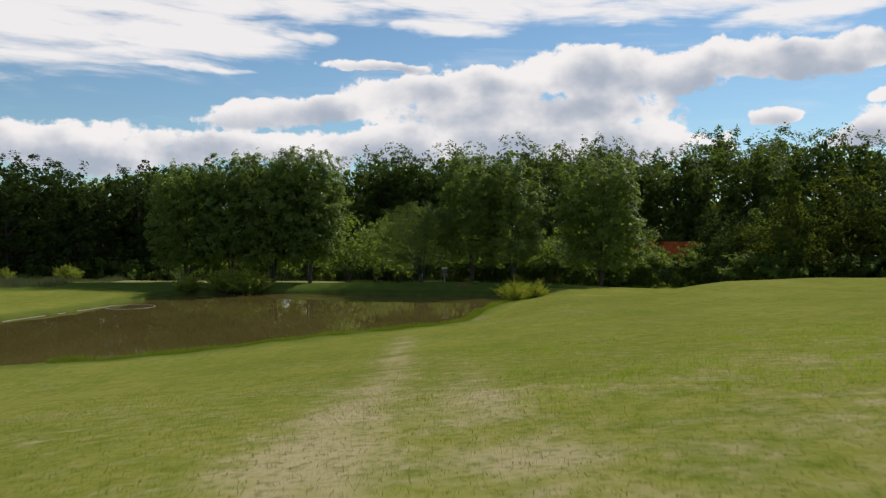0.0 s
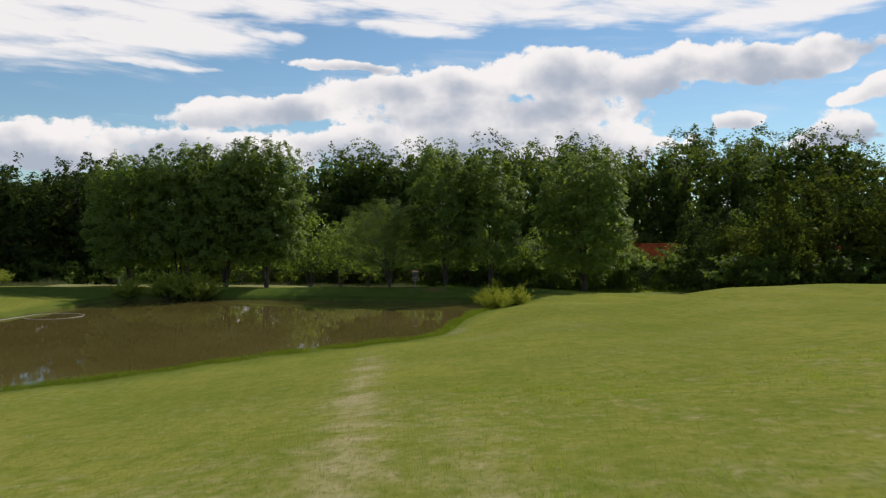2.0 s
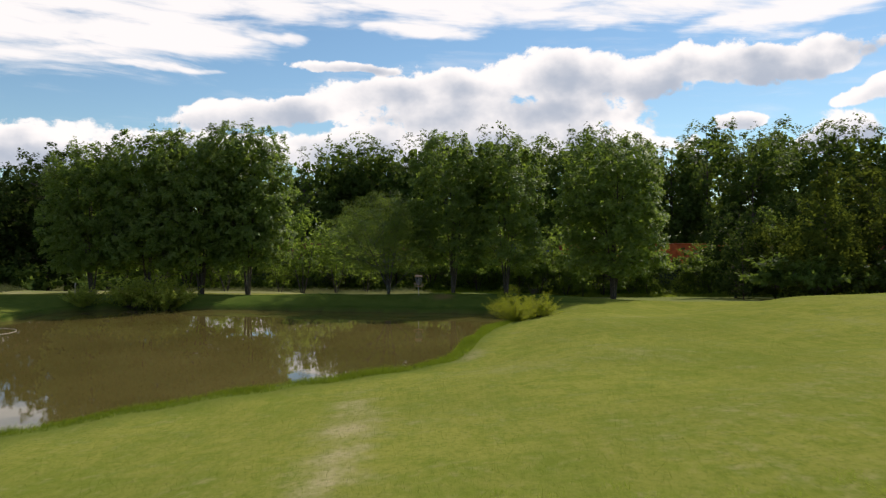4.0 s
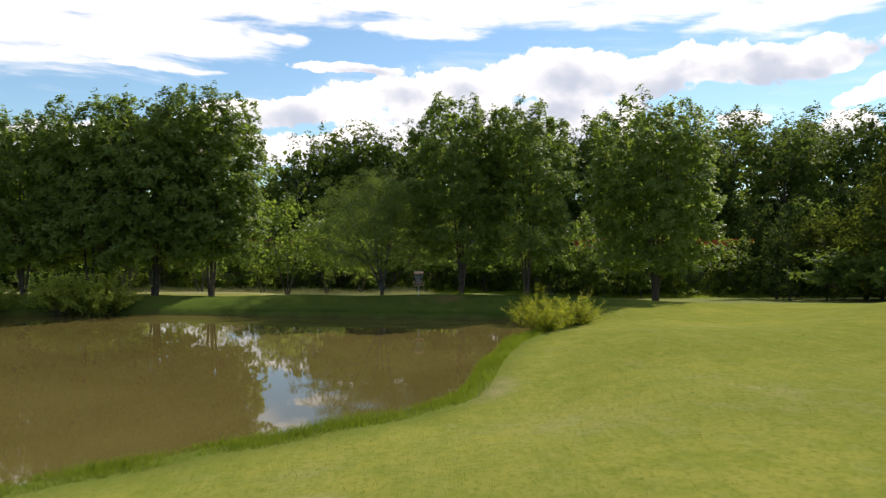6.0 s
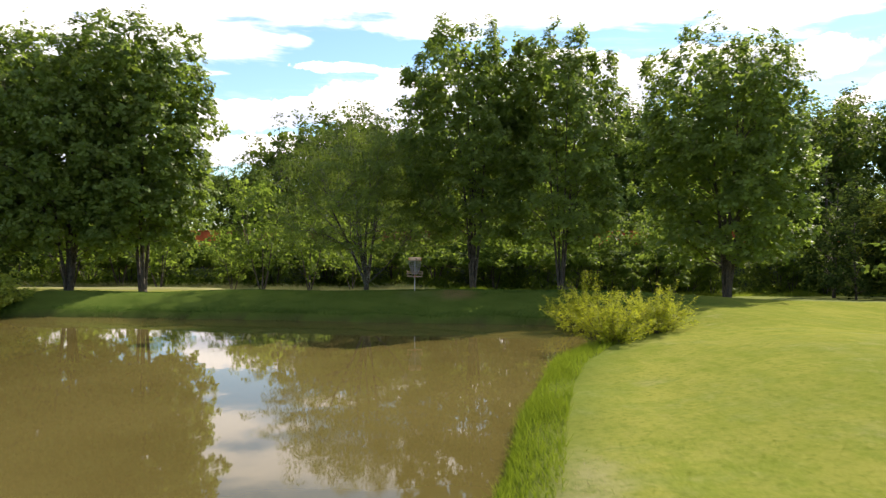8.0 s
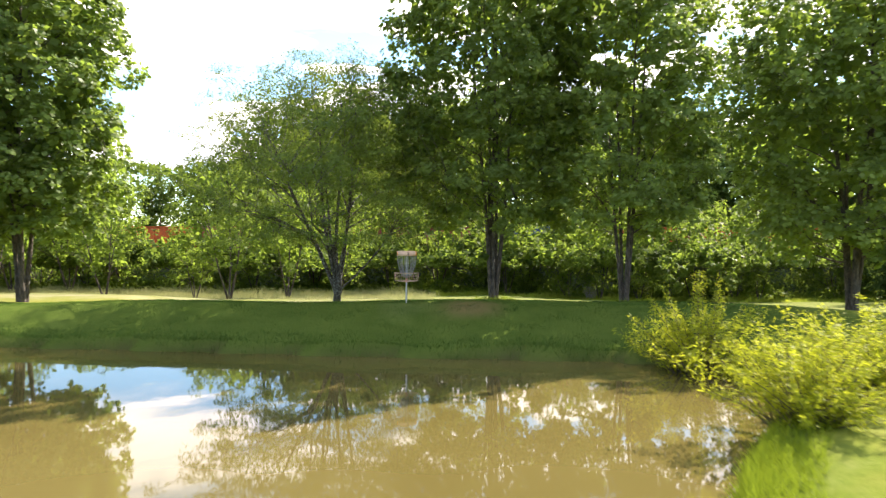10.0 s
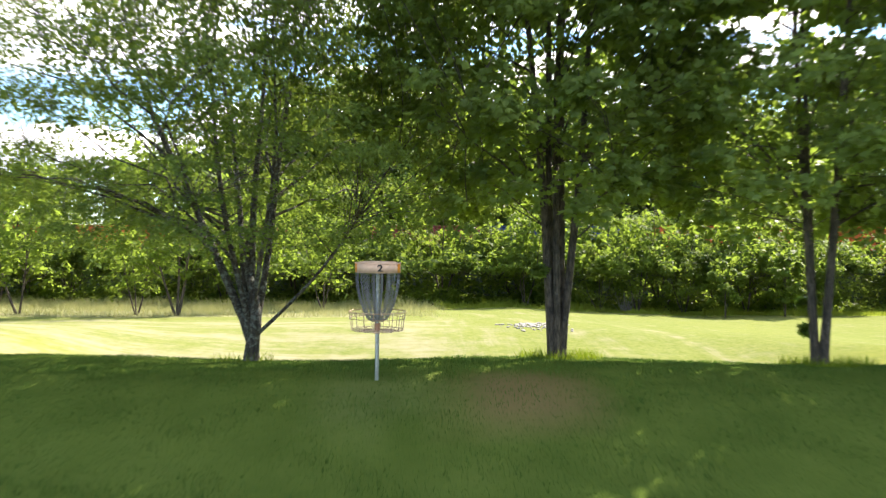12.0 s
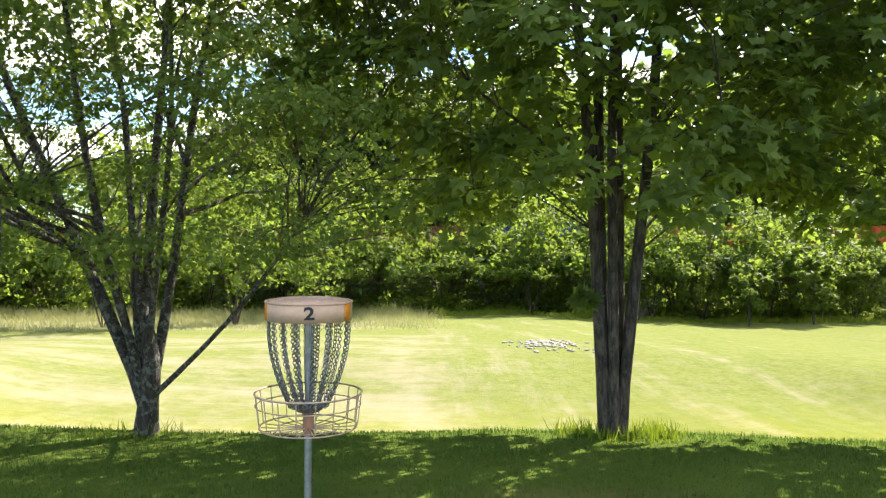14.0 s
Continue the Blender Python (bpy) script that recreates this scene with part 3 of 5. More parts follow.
def tufts(rng, pos, axis, count, size, shape, droop=0.35, cup=0.45):
    """Leaves that fan out round the tip of each shoot; axis: the way the shoot points."""
    n = len(pos) * count
    which = np.repeat(np.arange(len(pos)), count)
    ax = axis[which]
    ref = rng.normal(0, 1, (n, 3))
    ring = ref - (ref * ax).sum(1)[:, None] * ax
    ring /= np.linalg.norm(ring, axis=1)[:, None] + 1e-9
    way = ring + ax * rng.uniform(0.1, 0.8, n)[:, None] - np.array([0, 0, droop])
    way /= np.linalg.norm(way, axis=1)[:, None]
    nor = ax * (1 - cup) + ring * cup + np.array([0, 0, 0.35]) + rng.normal(0, 0.22, (n, 3))
    nor -= (nor * way).sum(1)[:, None] * way
    nor /= np.linalg.norm(nor, axis=1)[:, None] + 1e-9
    side = np.cross(nor, way)
    s = size * rng.uniform(0.6, 1.2, n)
    base = pos[which] - ax * (rng.uniform(0, 0.9, n) * size)[:, None] + ring * (0.25 * s)[:, None]
    k = len(shape)
    v = base[:, None, :] + s[:, None, None] * (shape[None, :, 0, None] * side[:, None, :] + shape[None, :, 1, None] * way[:, None, :])
    bend = 0.20 * np.abs(shape[:, 0]) + 0.16 * shape[:, 1] ** 2
    v = v - (s[:, None] * bend[None, :])[:, :, None] * nor[:, None, :]
    return v.reshape(-1, 3), np.arange(n * k).reshape(n, k)


def profile(u, kind):
    if kind == "oval":       # tall maple: full from low down, round top
        return np.interp(u, [0, 0.08, 0.25, 0.5, 0.75, 0.9, 1.0], [0.62, 0.90, 1.0, 1.0, 0.96, 0.84, 0.50])
    if kind == "vase":       # opens upward from a fork
        return np.interp(u, [0, 0.15, 0.4, 0.7, 0.9, 1.0], [0.72, 0.95, 1.0, 0.93, 0.66, 0.2])
    if kind == "cone":
        return np.interp(u, [0, 0.1, 0.3, 1.0], [0.7, 1.0, 0.9, 0.08])
    return np.interp(u, [0, 0.2, 0.5, 0.8, 1.0], [0.55, 0.88, 1.0, 0.92, 0.48])


def tree_meshes(seed, tall, low, wide, kind, stems, girth, clumps, per, leaf, mat, bark, fine_below=0.0, spread=0.55, spiky=0.25, limb=0.035,
                lumpy=0.22, fork=0.0, foot=0.0, sway=0.012, fill=8, far=False, shoots=(), shell=0.72, thick=0.55, fill_above=0.0, bunch=6, broad=BROAD):
    """Trunk with limbs, and crown of leaves, for a tree of that height; low: where the crown begins; wide: its radius;
    stems: rows of (lean azimuth, lean, share of the height, radius share); fork: the height at which they part.
    fine_below: leaves lower than this are lobed. fill: larger leaves inside the crown for each clump."""
    rng = np.random.default_rng(seed)
    wood, lines = [], []
    for a, lean, share, fat in stems:
        t = np.linspace(0, 1, 16)
        top = tall * share
        tt = np.clip((t * top - fork) / (top - fork), 0, 1)
        bend = lean * wide * (1.3 * tt - 0.3 * tt ** 2)
        wob = sway * tall * np.sin(t * 7 + a * 2) * t * (1 - 0.5 * t)
        p = np.stack([math.cos(a) * (foot + bend) + wob, math.sin(a) * (foot + bend) - wob, t * top - 0.15], 1)
        r = girth * fat * (1 - t * 0.93) ** 0.85 * (1 + 0.35 * np.exp(-t * tall / 0.25)) * (1 + rng.normal(0, 0.05, 16))
        wood.append(tube(p, np.maximum(r, 0.012), 6 if far else 10))
        tf = np.linspace(0, 1, 70)
        lines.append((np.stack([np.interp(tf, t, p[:, i]) for i in range(3)], 1), np.interp(tf, t, r)))
    # centres of leaf clumps, most of them near the outside
    u = rng.uniform(0, 1, clumps * 4)
    keep = rng.uniform(0, 1, clumps * 4) < 0.12 + 0.88 * profile(u, kind) ** 1.5
    u = u[keep][:clumps]
    ang = rng.uniform(0, 2 * math.pi, len(u))
    lump = 1 + lumpy * np.sin(3 * ang + 5 * u + seed) * np.cos(7 * u + 2 * ang + seed) + rng.normal(0, 0.06, len(u))
    share = np.where(rng.uniform(0, 1, len(u)) < shell, rng.uniform(0.80, 1.0, len(u)), rng.uniform(0.1, 0.82, len(u)) ** 0.7)
    rad = wide * profile(u, kind) * lump * share
    cz = low + (tall - low) * u
    cen = np.stack([rad * np.cos(ang), rad * np.sin(ang), cz], 1)
    if shoots:
        cen = np.concatenate([cen, np.array(shoots)])

    def reach(c, from_lines, lowest, thick):
        best, where, sag = 1e9, None, rng.uniform(-0.5, 0.9)
        for p, r in from_lines:
            drop = np.hypot(p[:, 0] - c[0], p[:, 1] - c[1])
            cost = np.abs(p[:, 2] - (c[2] - 0.45 * drop - 0.15 - sag)) + 0.55 * drop + 9 * (p[:, 2] < lowest)
            k = int(np.argmin(cost))
            if cost[k] < best:
                best, where = cost[k], (p[k], r[k])
        a, r0 = where
        gap = np.linalg.norm(c - a)
        t = np.linspace(0, 1, 7)
        mid = a * 0.5 + c * 0.5 + np.array([0, 0, 0.13 * gap]) + rng.normal(0, 0.08 * gap, 3)
        p = (1 - t)[:, None] ** 2 * a + 2 * ((1 - t) * t)[:, None] * mid + (t ** 2)[:, None] * c
        p[1:-1] += rng.normal(0, 0.018 * gap, (5, 3))
        r = np.maximum(min(r0 * 0.6, thick * (0.3 + 0.3 * gap)) * (1 - 0.82 * t), 0.006)
        if far:
            wood.append(tube(p[::3], r[::3] * 1.1, 3))
        elif thick < limb:
            wood.append(tube(p[::2], r[::2], 4))
        else:
            wood.append(tube(p, r, 6))
        return p, r

    # main limbs first, then the twigs that fork from them
    main = max(6, len(cen) // 16)
    limbs = [reach(c, lines, min(low * rng.uniform(0.75, 1.3), tall * 0.3), limb) for c in cen[:main]]
    for c in cen[main:]:
        reach(c, limbs + lines, min(low * rng.uniform(0.8, 1.5), tall * 0.3), limb * 0.5)
    # leaves, gathered in tufts at the ends of the shoots of each spray
    n = len(cen) * per
    which = np.repeat(np.arange(len(cen)), per)
    scale = rng.uniform(0.65, 1.35, len(cen))
    if shoots:
        scale[-len(shoots):] = 0.22
    scale = scale[which]
    core = cen[which] * np.array([1, 1, 0])
    core /= np.linalg.norm(core, axis=1)[:, None] + 0.3
    topness = step(cen[which][:, 2], tall * 0.70, tall * 0.98)
    d = rng.normal(0, 1, (n, 3)) + 0.6 * core + np.array([0, 0, 0.6])
    d /= np.linalg.norm(d, axis=1)[:, None]
    stretch = np.stack([1 - 0.35 * topness, 1 - 0.35 * topness, thick + spiky * 2.4 * topness], 1)
    off = d * rng.uniform(0.2, 1, n)[:, None] ** 0.6 * 1.4 * spread * stretch * scale[:, None]
    pos = cen[which] + off
    pos[:, 2] -= 0.14 * np.hypot(off[:, 0], off[:, 1]) ** 1.6 * (1 - topness)
    axis = d * 0.7 + 0.5 * core + np.array([0, 0, 0.25])
    axis[:, 2] += 0.9 * topness
    axis /= np.linalg.norm(axis, axis=1)[:, None]
    if not shoots:
        pos[:, 2] = np.maximum(pos[:, 2], low * 0.55)
    groups, vs, o = [], [], 0
    fine = pos[:, 2] < fine_below
    for sel, shape in ((fine, MAPLE), (~fine, broad)):
        if sel.any():
            v, f = tufts(rng, pos[sel], axis[sel], bunch, leaf * (0.82 if shape is MAPLE else 1.0), shape)
            vs.append(v)
            groups.append(f + o)
            o += len(v)
    if fill:
        c = cen[rng.integers(0, len(cen), len(cen) * fill)]
        inner = c * np.array([0.70, 0.70, 1]) + rng.normal(0, 0.5 * spread, c.shape)
        inner[:, 2] = low + 0.4 + (np.clip(inner[:, 2], low, tall) - low) * 0.86
        low_in = np.repeat(inner[inner[:, 2] <= fine_below + 0.3], 3 if fine_below else 0, axis=0)
        low_in = low_in + rng.normal(0, 0.14, low_in.shape)
        inner = inner[inner[:, 2] > max(fine_below + 0.3, fill_above)]
        for q, big in ((inner, 1.8), (low_in, 0.85)):
            if len(q):
                v, f = leaves(rng, q, rng.normal(0, 1, q.shape), leaf * big, broad, 0.2)
                vs.append(v)
                groups.append(f + o)
                o += len(v)
    wv, wf = joined(wood)
    return smooth_faces(mesh_of("trunk", wv, wf, bark)), mesh_of("crown", np.concatenate(vs), groups, mat)


def stand(name, meshes, x, y, turn, size, label, category="tree", group="", sink=0.05):
    base = new(name)
    base.matrix_world = pose(x, y, at(x, y) - sink, 0, 0, turn) @ Matrix.Scale(size, 4)
    part("trunk", meshes[0], None, base)
    part("crown", meshes[1], None, base)
    return tagged(base, label, category, group)


def again(ob, x, y, turn, size=1.0, label="", sink=0.05):
    ob2 = copy_thing(ob, pose(x, y, at(x, y) - sink, 0, 0, turn))
    ob2.scale = (size, size, size)
    return tagged(ob2, label=label)


def ring_of(n, lean, share, seed, fat=0.75):
    rng = np.random.default_rng(seed)
    return [(2 * math.pi * k / n + rng.uniform(-0.3, 0.3), lean * rng.uniform(0.6, 1.2), share * rng.uniform(0.85, 1.0), fat * rng.uniform(0.75, 1.1)) for k in range(n)]


four = [(3.3, 0.25, 0.92, 0.85), (2.2, 0.15, 0.95, 0.85), (0.9, 0.13, 0.96, 0.80), (-0.25, 0.26, 0.90, 0.80), (4.6, 0.18, 0.9, 0.7)]
maple_a = tree_meshes(11, 11.7, 2.2, 2.75, "oval", four, 0.080, 350, 20, 0.140, M_MAPLE, M_BARK, fine_below=6.0, foot=0.050, limb=0.024, spread=0.44, fill=9, shell=0.72, thick=0.50, bunch=7, shoots=[(-0.32, -0.1, 1.40)])
maple_b = tree_meshes(12, 11.3, 2.1, 2.55, "oval", ring_of(4, 0.30, 0.94, 2), 0.095, 320, 20, 0.140, M_MAPLE, M_BARK, fine_below=4.6, foot=0.055, limb=0.024, spread=0.44, fill=9, shell=0.72, thick=0.50, bunch=7, shoots=[(0.33, -0.1, 0.55), (0.36, -0.1, 0.95)])
maple_c = tree_meshes(13, 12.9, 1.9, 3.9, "oval", ring_of(4, 0.30, 0.94, 3), 0.15, 470, 13, 0.175, M_MAPLE, M_BARK, spread=0.50, foot=0.08, fill=11, shell=0.84, thick=0.55, bunch=7, lumpy=0.14)
maple_d = tree_meshes(14, 12.9, 2.4, 3.35, "oval", ring_of(3, 0.28, 0.94, 4), 0.16, 440, 13, 0.175, M_MAPLE, M_BARK, spread=0.50, foot=0.08, fill=11, shell=0.84, thick=0.55, bunch=7, lumpy=0.14)
fork = [(3.0, 0.55, 0.84, 0.80), (2.3, 0.30, 0.90, 0.60), (1.5, 0.16, 0.97, 0.74), (0.6, 0.26, 0.95, 0.66), (-0.25, 0.74, 0.56, 0.36), (4.3, 0.35, 0.85, 0.58), (5.3, 0.30, 0.80, 0.45), (2.6, 0.0, 0.30, 1.35)]
forked = tree_meshes(15, 7.6, 1.9, 4.15, "vase", fork, 0.098, 520, 56, 0.054, M_SMALL, M_BARK_L, spread=0.44, spiky=0.12, fork=0.55, foot=0.0, sway=0.034, limb=0.045, fill=36, fill_above=3.6, shell=0.46, thick=0.36, bunch=5, broad=KITE)

stand("maple_tree", maple_a, 2.70, 71.3, 0, 1.0, "tall full maple with four grey stems from one base", group="maples on the bank")
stand("maple_tree", maple_b, 6.55, 70.9, 110, 1.0, "tall maple with forked stems and dense green crown", group="maples on the bank")
big = stand("maple_tree", maple_c, 15.35, 74.2, 0, 1.0, "broad round-topped maple with low branches at the field", group="maples on the bank")
one = stand("maple_tree", maple_d, -13.0, 74.6, 40, 1.0, "tall dark green maple at the end of a close row", group="maples on the bank")
again(big, -16.7, 75.0, 130, 0.98, "tall dark green maple within a close row")
again(one, -20.9, 75.5, 200, 0.97, "tall dark green maple within a close row")
again(big, -25.4, 76.0, 290, 0.90, "tall maple closing the row beside the pond's corner")
stand("forked_tree", forked, -2.08, 71.95, 0, 1.0, "small spreading tree with lichened forked trunk and fine leaves")

# ---- the woods round the field ----
wood_a = tree_meshes(21, 22, 3.5, 5.0, "round", [(0.4, 0.1, 0.92, 0.9)], 0.28, 100, 13, 0.33, M_WOODS, M_BARK, spread=1.0, spiky=0.0, limb=0.05, fill=22, far=True, bunch=4, lumpy=0.26, thick=0.8, shell=0.86)
wood_b = tree_meshes(22, 19, 3, 4.4, "oval", [(2.4, 0.1, 0.92, 0.9)], 0.26, 95, 13, 0.32, M_WOODS, M_BARK, spread=0.95, spiky=0.0, limb=0.05, fill=22, far=True, bunch=4, lumpy=0.26, thick=0.8, shell=0.86)
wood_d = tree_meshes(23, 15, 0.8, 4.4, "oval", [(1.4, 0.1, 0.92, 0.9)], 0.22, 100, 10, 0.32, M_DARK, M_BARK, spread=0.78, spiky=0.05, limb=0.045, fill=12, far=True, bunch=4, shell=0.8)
wood_e = tree_meshes(27, 13, 0.8, 4.2, "oval", ring_of(2, 0.2, 0.9, 9), 0.16, 110, 12, 0.28, M_OLIVE, M_BARK, spread=0.68, spiky=0.10, limb=0.045, fill=12, far=True, bunch=4, shell=0.8)
edge_a = tree_meshes(24, 7.6, 1.3, 2.6, "round", ring_of(3, 0.5, 0.85, 7), 0.09, 74, 10, 0.160, M_EDGE, M_BARK, spread=0.48, spiky=0.1, limb=0.03, fill=8, far=True, bunch=4)
edge_b = tree_meshes(25, 6.0, 0.9, 2.8, "vase", ring_of(4, 0.6, 0.85, 8), 0.07, 74, 10, 0.160, M_EDGE, M_BARK, spread=0.48, spiky=0.1, limb=0.03, fill=8, far=True, bunch=4)
fir_like = tree_meshes(26, 14, 0.8, 3.9, "cone", [(0, 0.02, 0.97, 0.9)], 0.2, 120, 12, 0.28, M_OLIVE, M_BARK, spread=0.74, spiky=0.05, limb=0.04, fill=12, far=True, bunch=4)

rng = np.random.default_rng(5)
first = {}


def wood_tree(key, meshes, x, y, size, name, label, category="tree", group="woodland trees"):
    turn = float(rng.uniform(0, 360))
    if key in first:
        return again(first[key], x, y, turn, size, label, 0.1)
    first[key] = stand(name, meshes, x, y, turn, size, label, category, group, 0.1)
    return first[key]


TALL_LABEL = "tall dense green woodland tree behind the railway"
for k in range(27):      # behind the railway
    x = -84 + 6.4 * k + rng.uniform(-1.5, 1.5)
    y = 143 + rng.uniform(-3, 6)
    want = np.interp(x, [-90, -40, -26, -18, -12, 8, 16, 60, 90], [12.5, 13.5, 17, 20.5, 23.5, 26, 25.5, 27.5, 27]) + rng.uniform(-2, 2)
    if rng.random() < 0.5:
        wood_tree("a", wood_a, x, y, want / 22, "woodland_tree", TALL_LABEL)
    else:
        wood_tree("b", wood_b, x, y, want / 19, "woodland_tree", TALL_LABEL)
for x, y, tall in [(-17.5, 140, 21.5), (-10.5, 147, 25), (-4, 141, 23)]:
    wood_tree("b", wood_b, x, y, tall / 19, "woodland_tree", TALL_LABEL)
for k in range(8):       # a second, deeper rank
    x = -12 + 12 * k + rng.uniform(-3, 3)
    wood_tree("a", wood_a, x, 166 + rng.uniform(-5, 8), (np.interp(x, [-90, -20, 10, 60], [16, 20, 27, 31]) + rng.uniform(-2, 3)) / 22, "woodland_tree", TALL_LABEL)
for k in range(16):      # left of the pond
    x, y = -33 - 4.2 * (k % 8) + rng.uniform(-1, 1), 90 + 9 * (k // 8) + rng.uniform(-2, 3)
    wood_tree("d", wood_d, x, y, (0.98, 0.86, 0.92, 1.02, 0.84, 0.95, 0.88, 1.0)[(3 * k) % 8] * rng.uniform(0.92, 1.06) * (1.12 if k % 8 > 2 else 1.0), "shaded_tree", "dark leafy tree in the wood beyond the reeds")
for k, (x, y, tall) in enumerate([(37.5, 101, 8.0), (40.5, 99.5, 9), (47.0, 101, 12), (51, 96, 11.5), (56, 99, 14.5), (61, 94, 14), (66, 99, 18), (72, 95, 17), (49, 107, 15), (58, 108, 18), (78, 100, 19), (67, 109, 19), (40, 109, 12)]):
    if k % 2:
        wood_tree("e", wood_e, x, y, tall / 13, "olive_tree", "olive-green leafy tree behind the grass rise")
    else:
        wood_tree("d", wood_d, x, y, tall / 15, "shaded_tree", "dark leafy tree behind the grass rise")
wood_tree("f", fir_like, 42.0, 92, 1.02, "pointed_tree", "pointed yellow-green tree before the dark wood")
wood_tree("f", fir_like, 54, 90.5, 0.95, "pointed_tree", "pointed yellow-green tree before the dark wood")
EDGE_LABEL = "bright green young tree at the edge of the wood"
for k in range(30):      # the near edge of the wood
    x = -62 + 4.3 * k + rng.uniform(-1.2, 1.2)
    y = 121.5 + rng.uniform(-1.5, 3)
    s = rng.uniform(1.15, 1.85) * (0.84 if x < 0 else 1.0)
    if 32 < x < 39.5 or -25.5 < x < -21.5:      # the train shows through here
        continue
    if rng.random() < 0.55:
        wood_tree("ea", edge_a, x, y, s, "young_tree", EDGE_LABEL)
    else:
        wood_tree("eb", edge_b, x, y, s, "young_tree", EDGE_LABEL)
for x, y, s in [(-21, 101, 1.15), (-15.5, 103, 0.8), (-12.6, 101, 1.38), (-9.3, 105, 1.15), (-27, 98, 1.2), (-6, 110, 0.9), (-33, 112, 1.5), (-29, 113.5, 1.6), (-37.5, 110, 1.5)]:
    wood_tree("ea", edge_a, x, y, s, "young_tree", EDGE_LABEL)
for k in range(11):
    x = 9 + 3.9 * k + rng.uniform(-1, 1)
    if 32 < x < 39:
        continue
    wood_tree("eb" if k % 2 else "ea", None, x, 117 + rng.uniform(-0.8, 1), rng.uniform(0.7, 1.2), "young_tree", EDGE_LABEL)

# ---- the disc golf basket ----
def rod(bm, a, b, r, sides=8):
    a, b = Vector(a), Vector(b)
    m = Matrix.Translation((a + b) / 2) @ (b - a).to_track_quat("Z", "Y").to_matrix().to_4x4()
    bmesh.ops.create_cone(bm, cap_ends=True, segments=sides, radius1=r, radius2=r, depth=(b - a).length, matrix=m)


def hoop(radius, z, r, around=48, sides=6):
    a = np.linspace(0, 2 * math.pi, around, endpoint=False)
    b = np.linspace(0, 2 * math.pi, sides, endpoint=False)
    A, B = np.meshgrid(a, b, indexing="ij")
    R = radius + r * np.cos(B)
    v = np.stack([R * np.cos(A), R * np.sin(A), z + r * np.sin(B)], -1).reshape(-1, 3)
    i, j = np.meshgrid(np.arange(around), np.arange(sides), indexing="ij")
    i2, j2 = (i + 1) % around, (j + 1) % sides
    f = np.stack([i * sides + j, i2 * sides + j, i2 * sides + j2, i * sides + j2], -1).reshape(-1, 4)
    return v, f


def chain_mesh(top_r, low_r, top_z, low_z, belly, links):
    """A hanging chain in the xz plane, of links turned crosswise in turn."""
    t = np.linspace(0, 1, 200)
    r = low_r + (top_r - low_r) * (1 - t ** 1.55) + belly * np.sin(math.pi * t)
    z = top_z + (low_z - top_z) * t
    s = np.concatenate([[0], np.cumsum(np.hypot(np.diff(r), np.diff(z)))])
    at_s = np.linspace(0, s[-1], links + 1)
    rr, zz = np.interp(at_s, s, r), np.interp(at_s, s, z)
    pieces = []
    a = np.linspace(0, 2 * math.pi, 10, endpoint=False)
    for k in range(links):
        mid = np.array([(rr[k] + rr[k + 1]) / 2, 0, (zz[k] + zz[k + 1]) / 2])
        d = np.array([rr[k + 1] - rr[k], 0, zz[k + 1] - zz[k]])
        ln = np.linalg.norm(d)
        d /= ln
        n = np.array([0.0, 1.0, 0.0])
        m = np.cross(d, n)
        w = (n + m) / 1.414 if k % 2 else (n - m) / 1.414
        loop = mid + np.cos(a)[:, None] * d * ln * 0.66 + np.sin(a)[:, None] * w * 0.0112
        loop = np.concatenate([loop, loop[:1]])
        v, f = tube(loop, np.full(len(loop), 0.0032), 4)
        pieces.append((v, f))
    v, f = joined(pieces)
    return smooth_faces(mesh_of("chain", v, f, M_CHAIN))


def band_piece(r0, r1, z0, z1, a0, a1, n):
    """A curved strip with thickness, from angle a0 to a1."""
    a = np.linspace(a0, a1, n)
    c, s = np.cos(a), np.sin(a)
    o = np.ones(n)
    v = np.concatenate([np.stack([r * c, r * s, z * o], 1) for r, z in ((r1, z0), (r1, z1), (r0, z1), (r0, z0))])
    f = []
    for q in range(4):
        p = (q + 1) % 4
        for k in range(n - 1):
            f.append((q * n + k, q * n + k + 1, p * n + k + 1, p * n + k))
    f += [(0, n, 2 * n, 3 * n), (n - 1, 4 * n - 1, 3 * n - 1, 2 * n - 1)]
    return v, np.array(f)


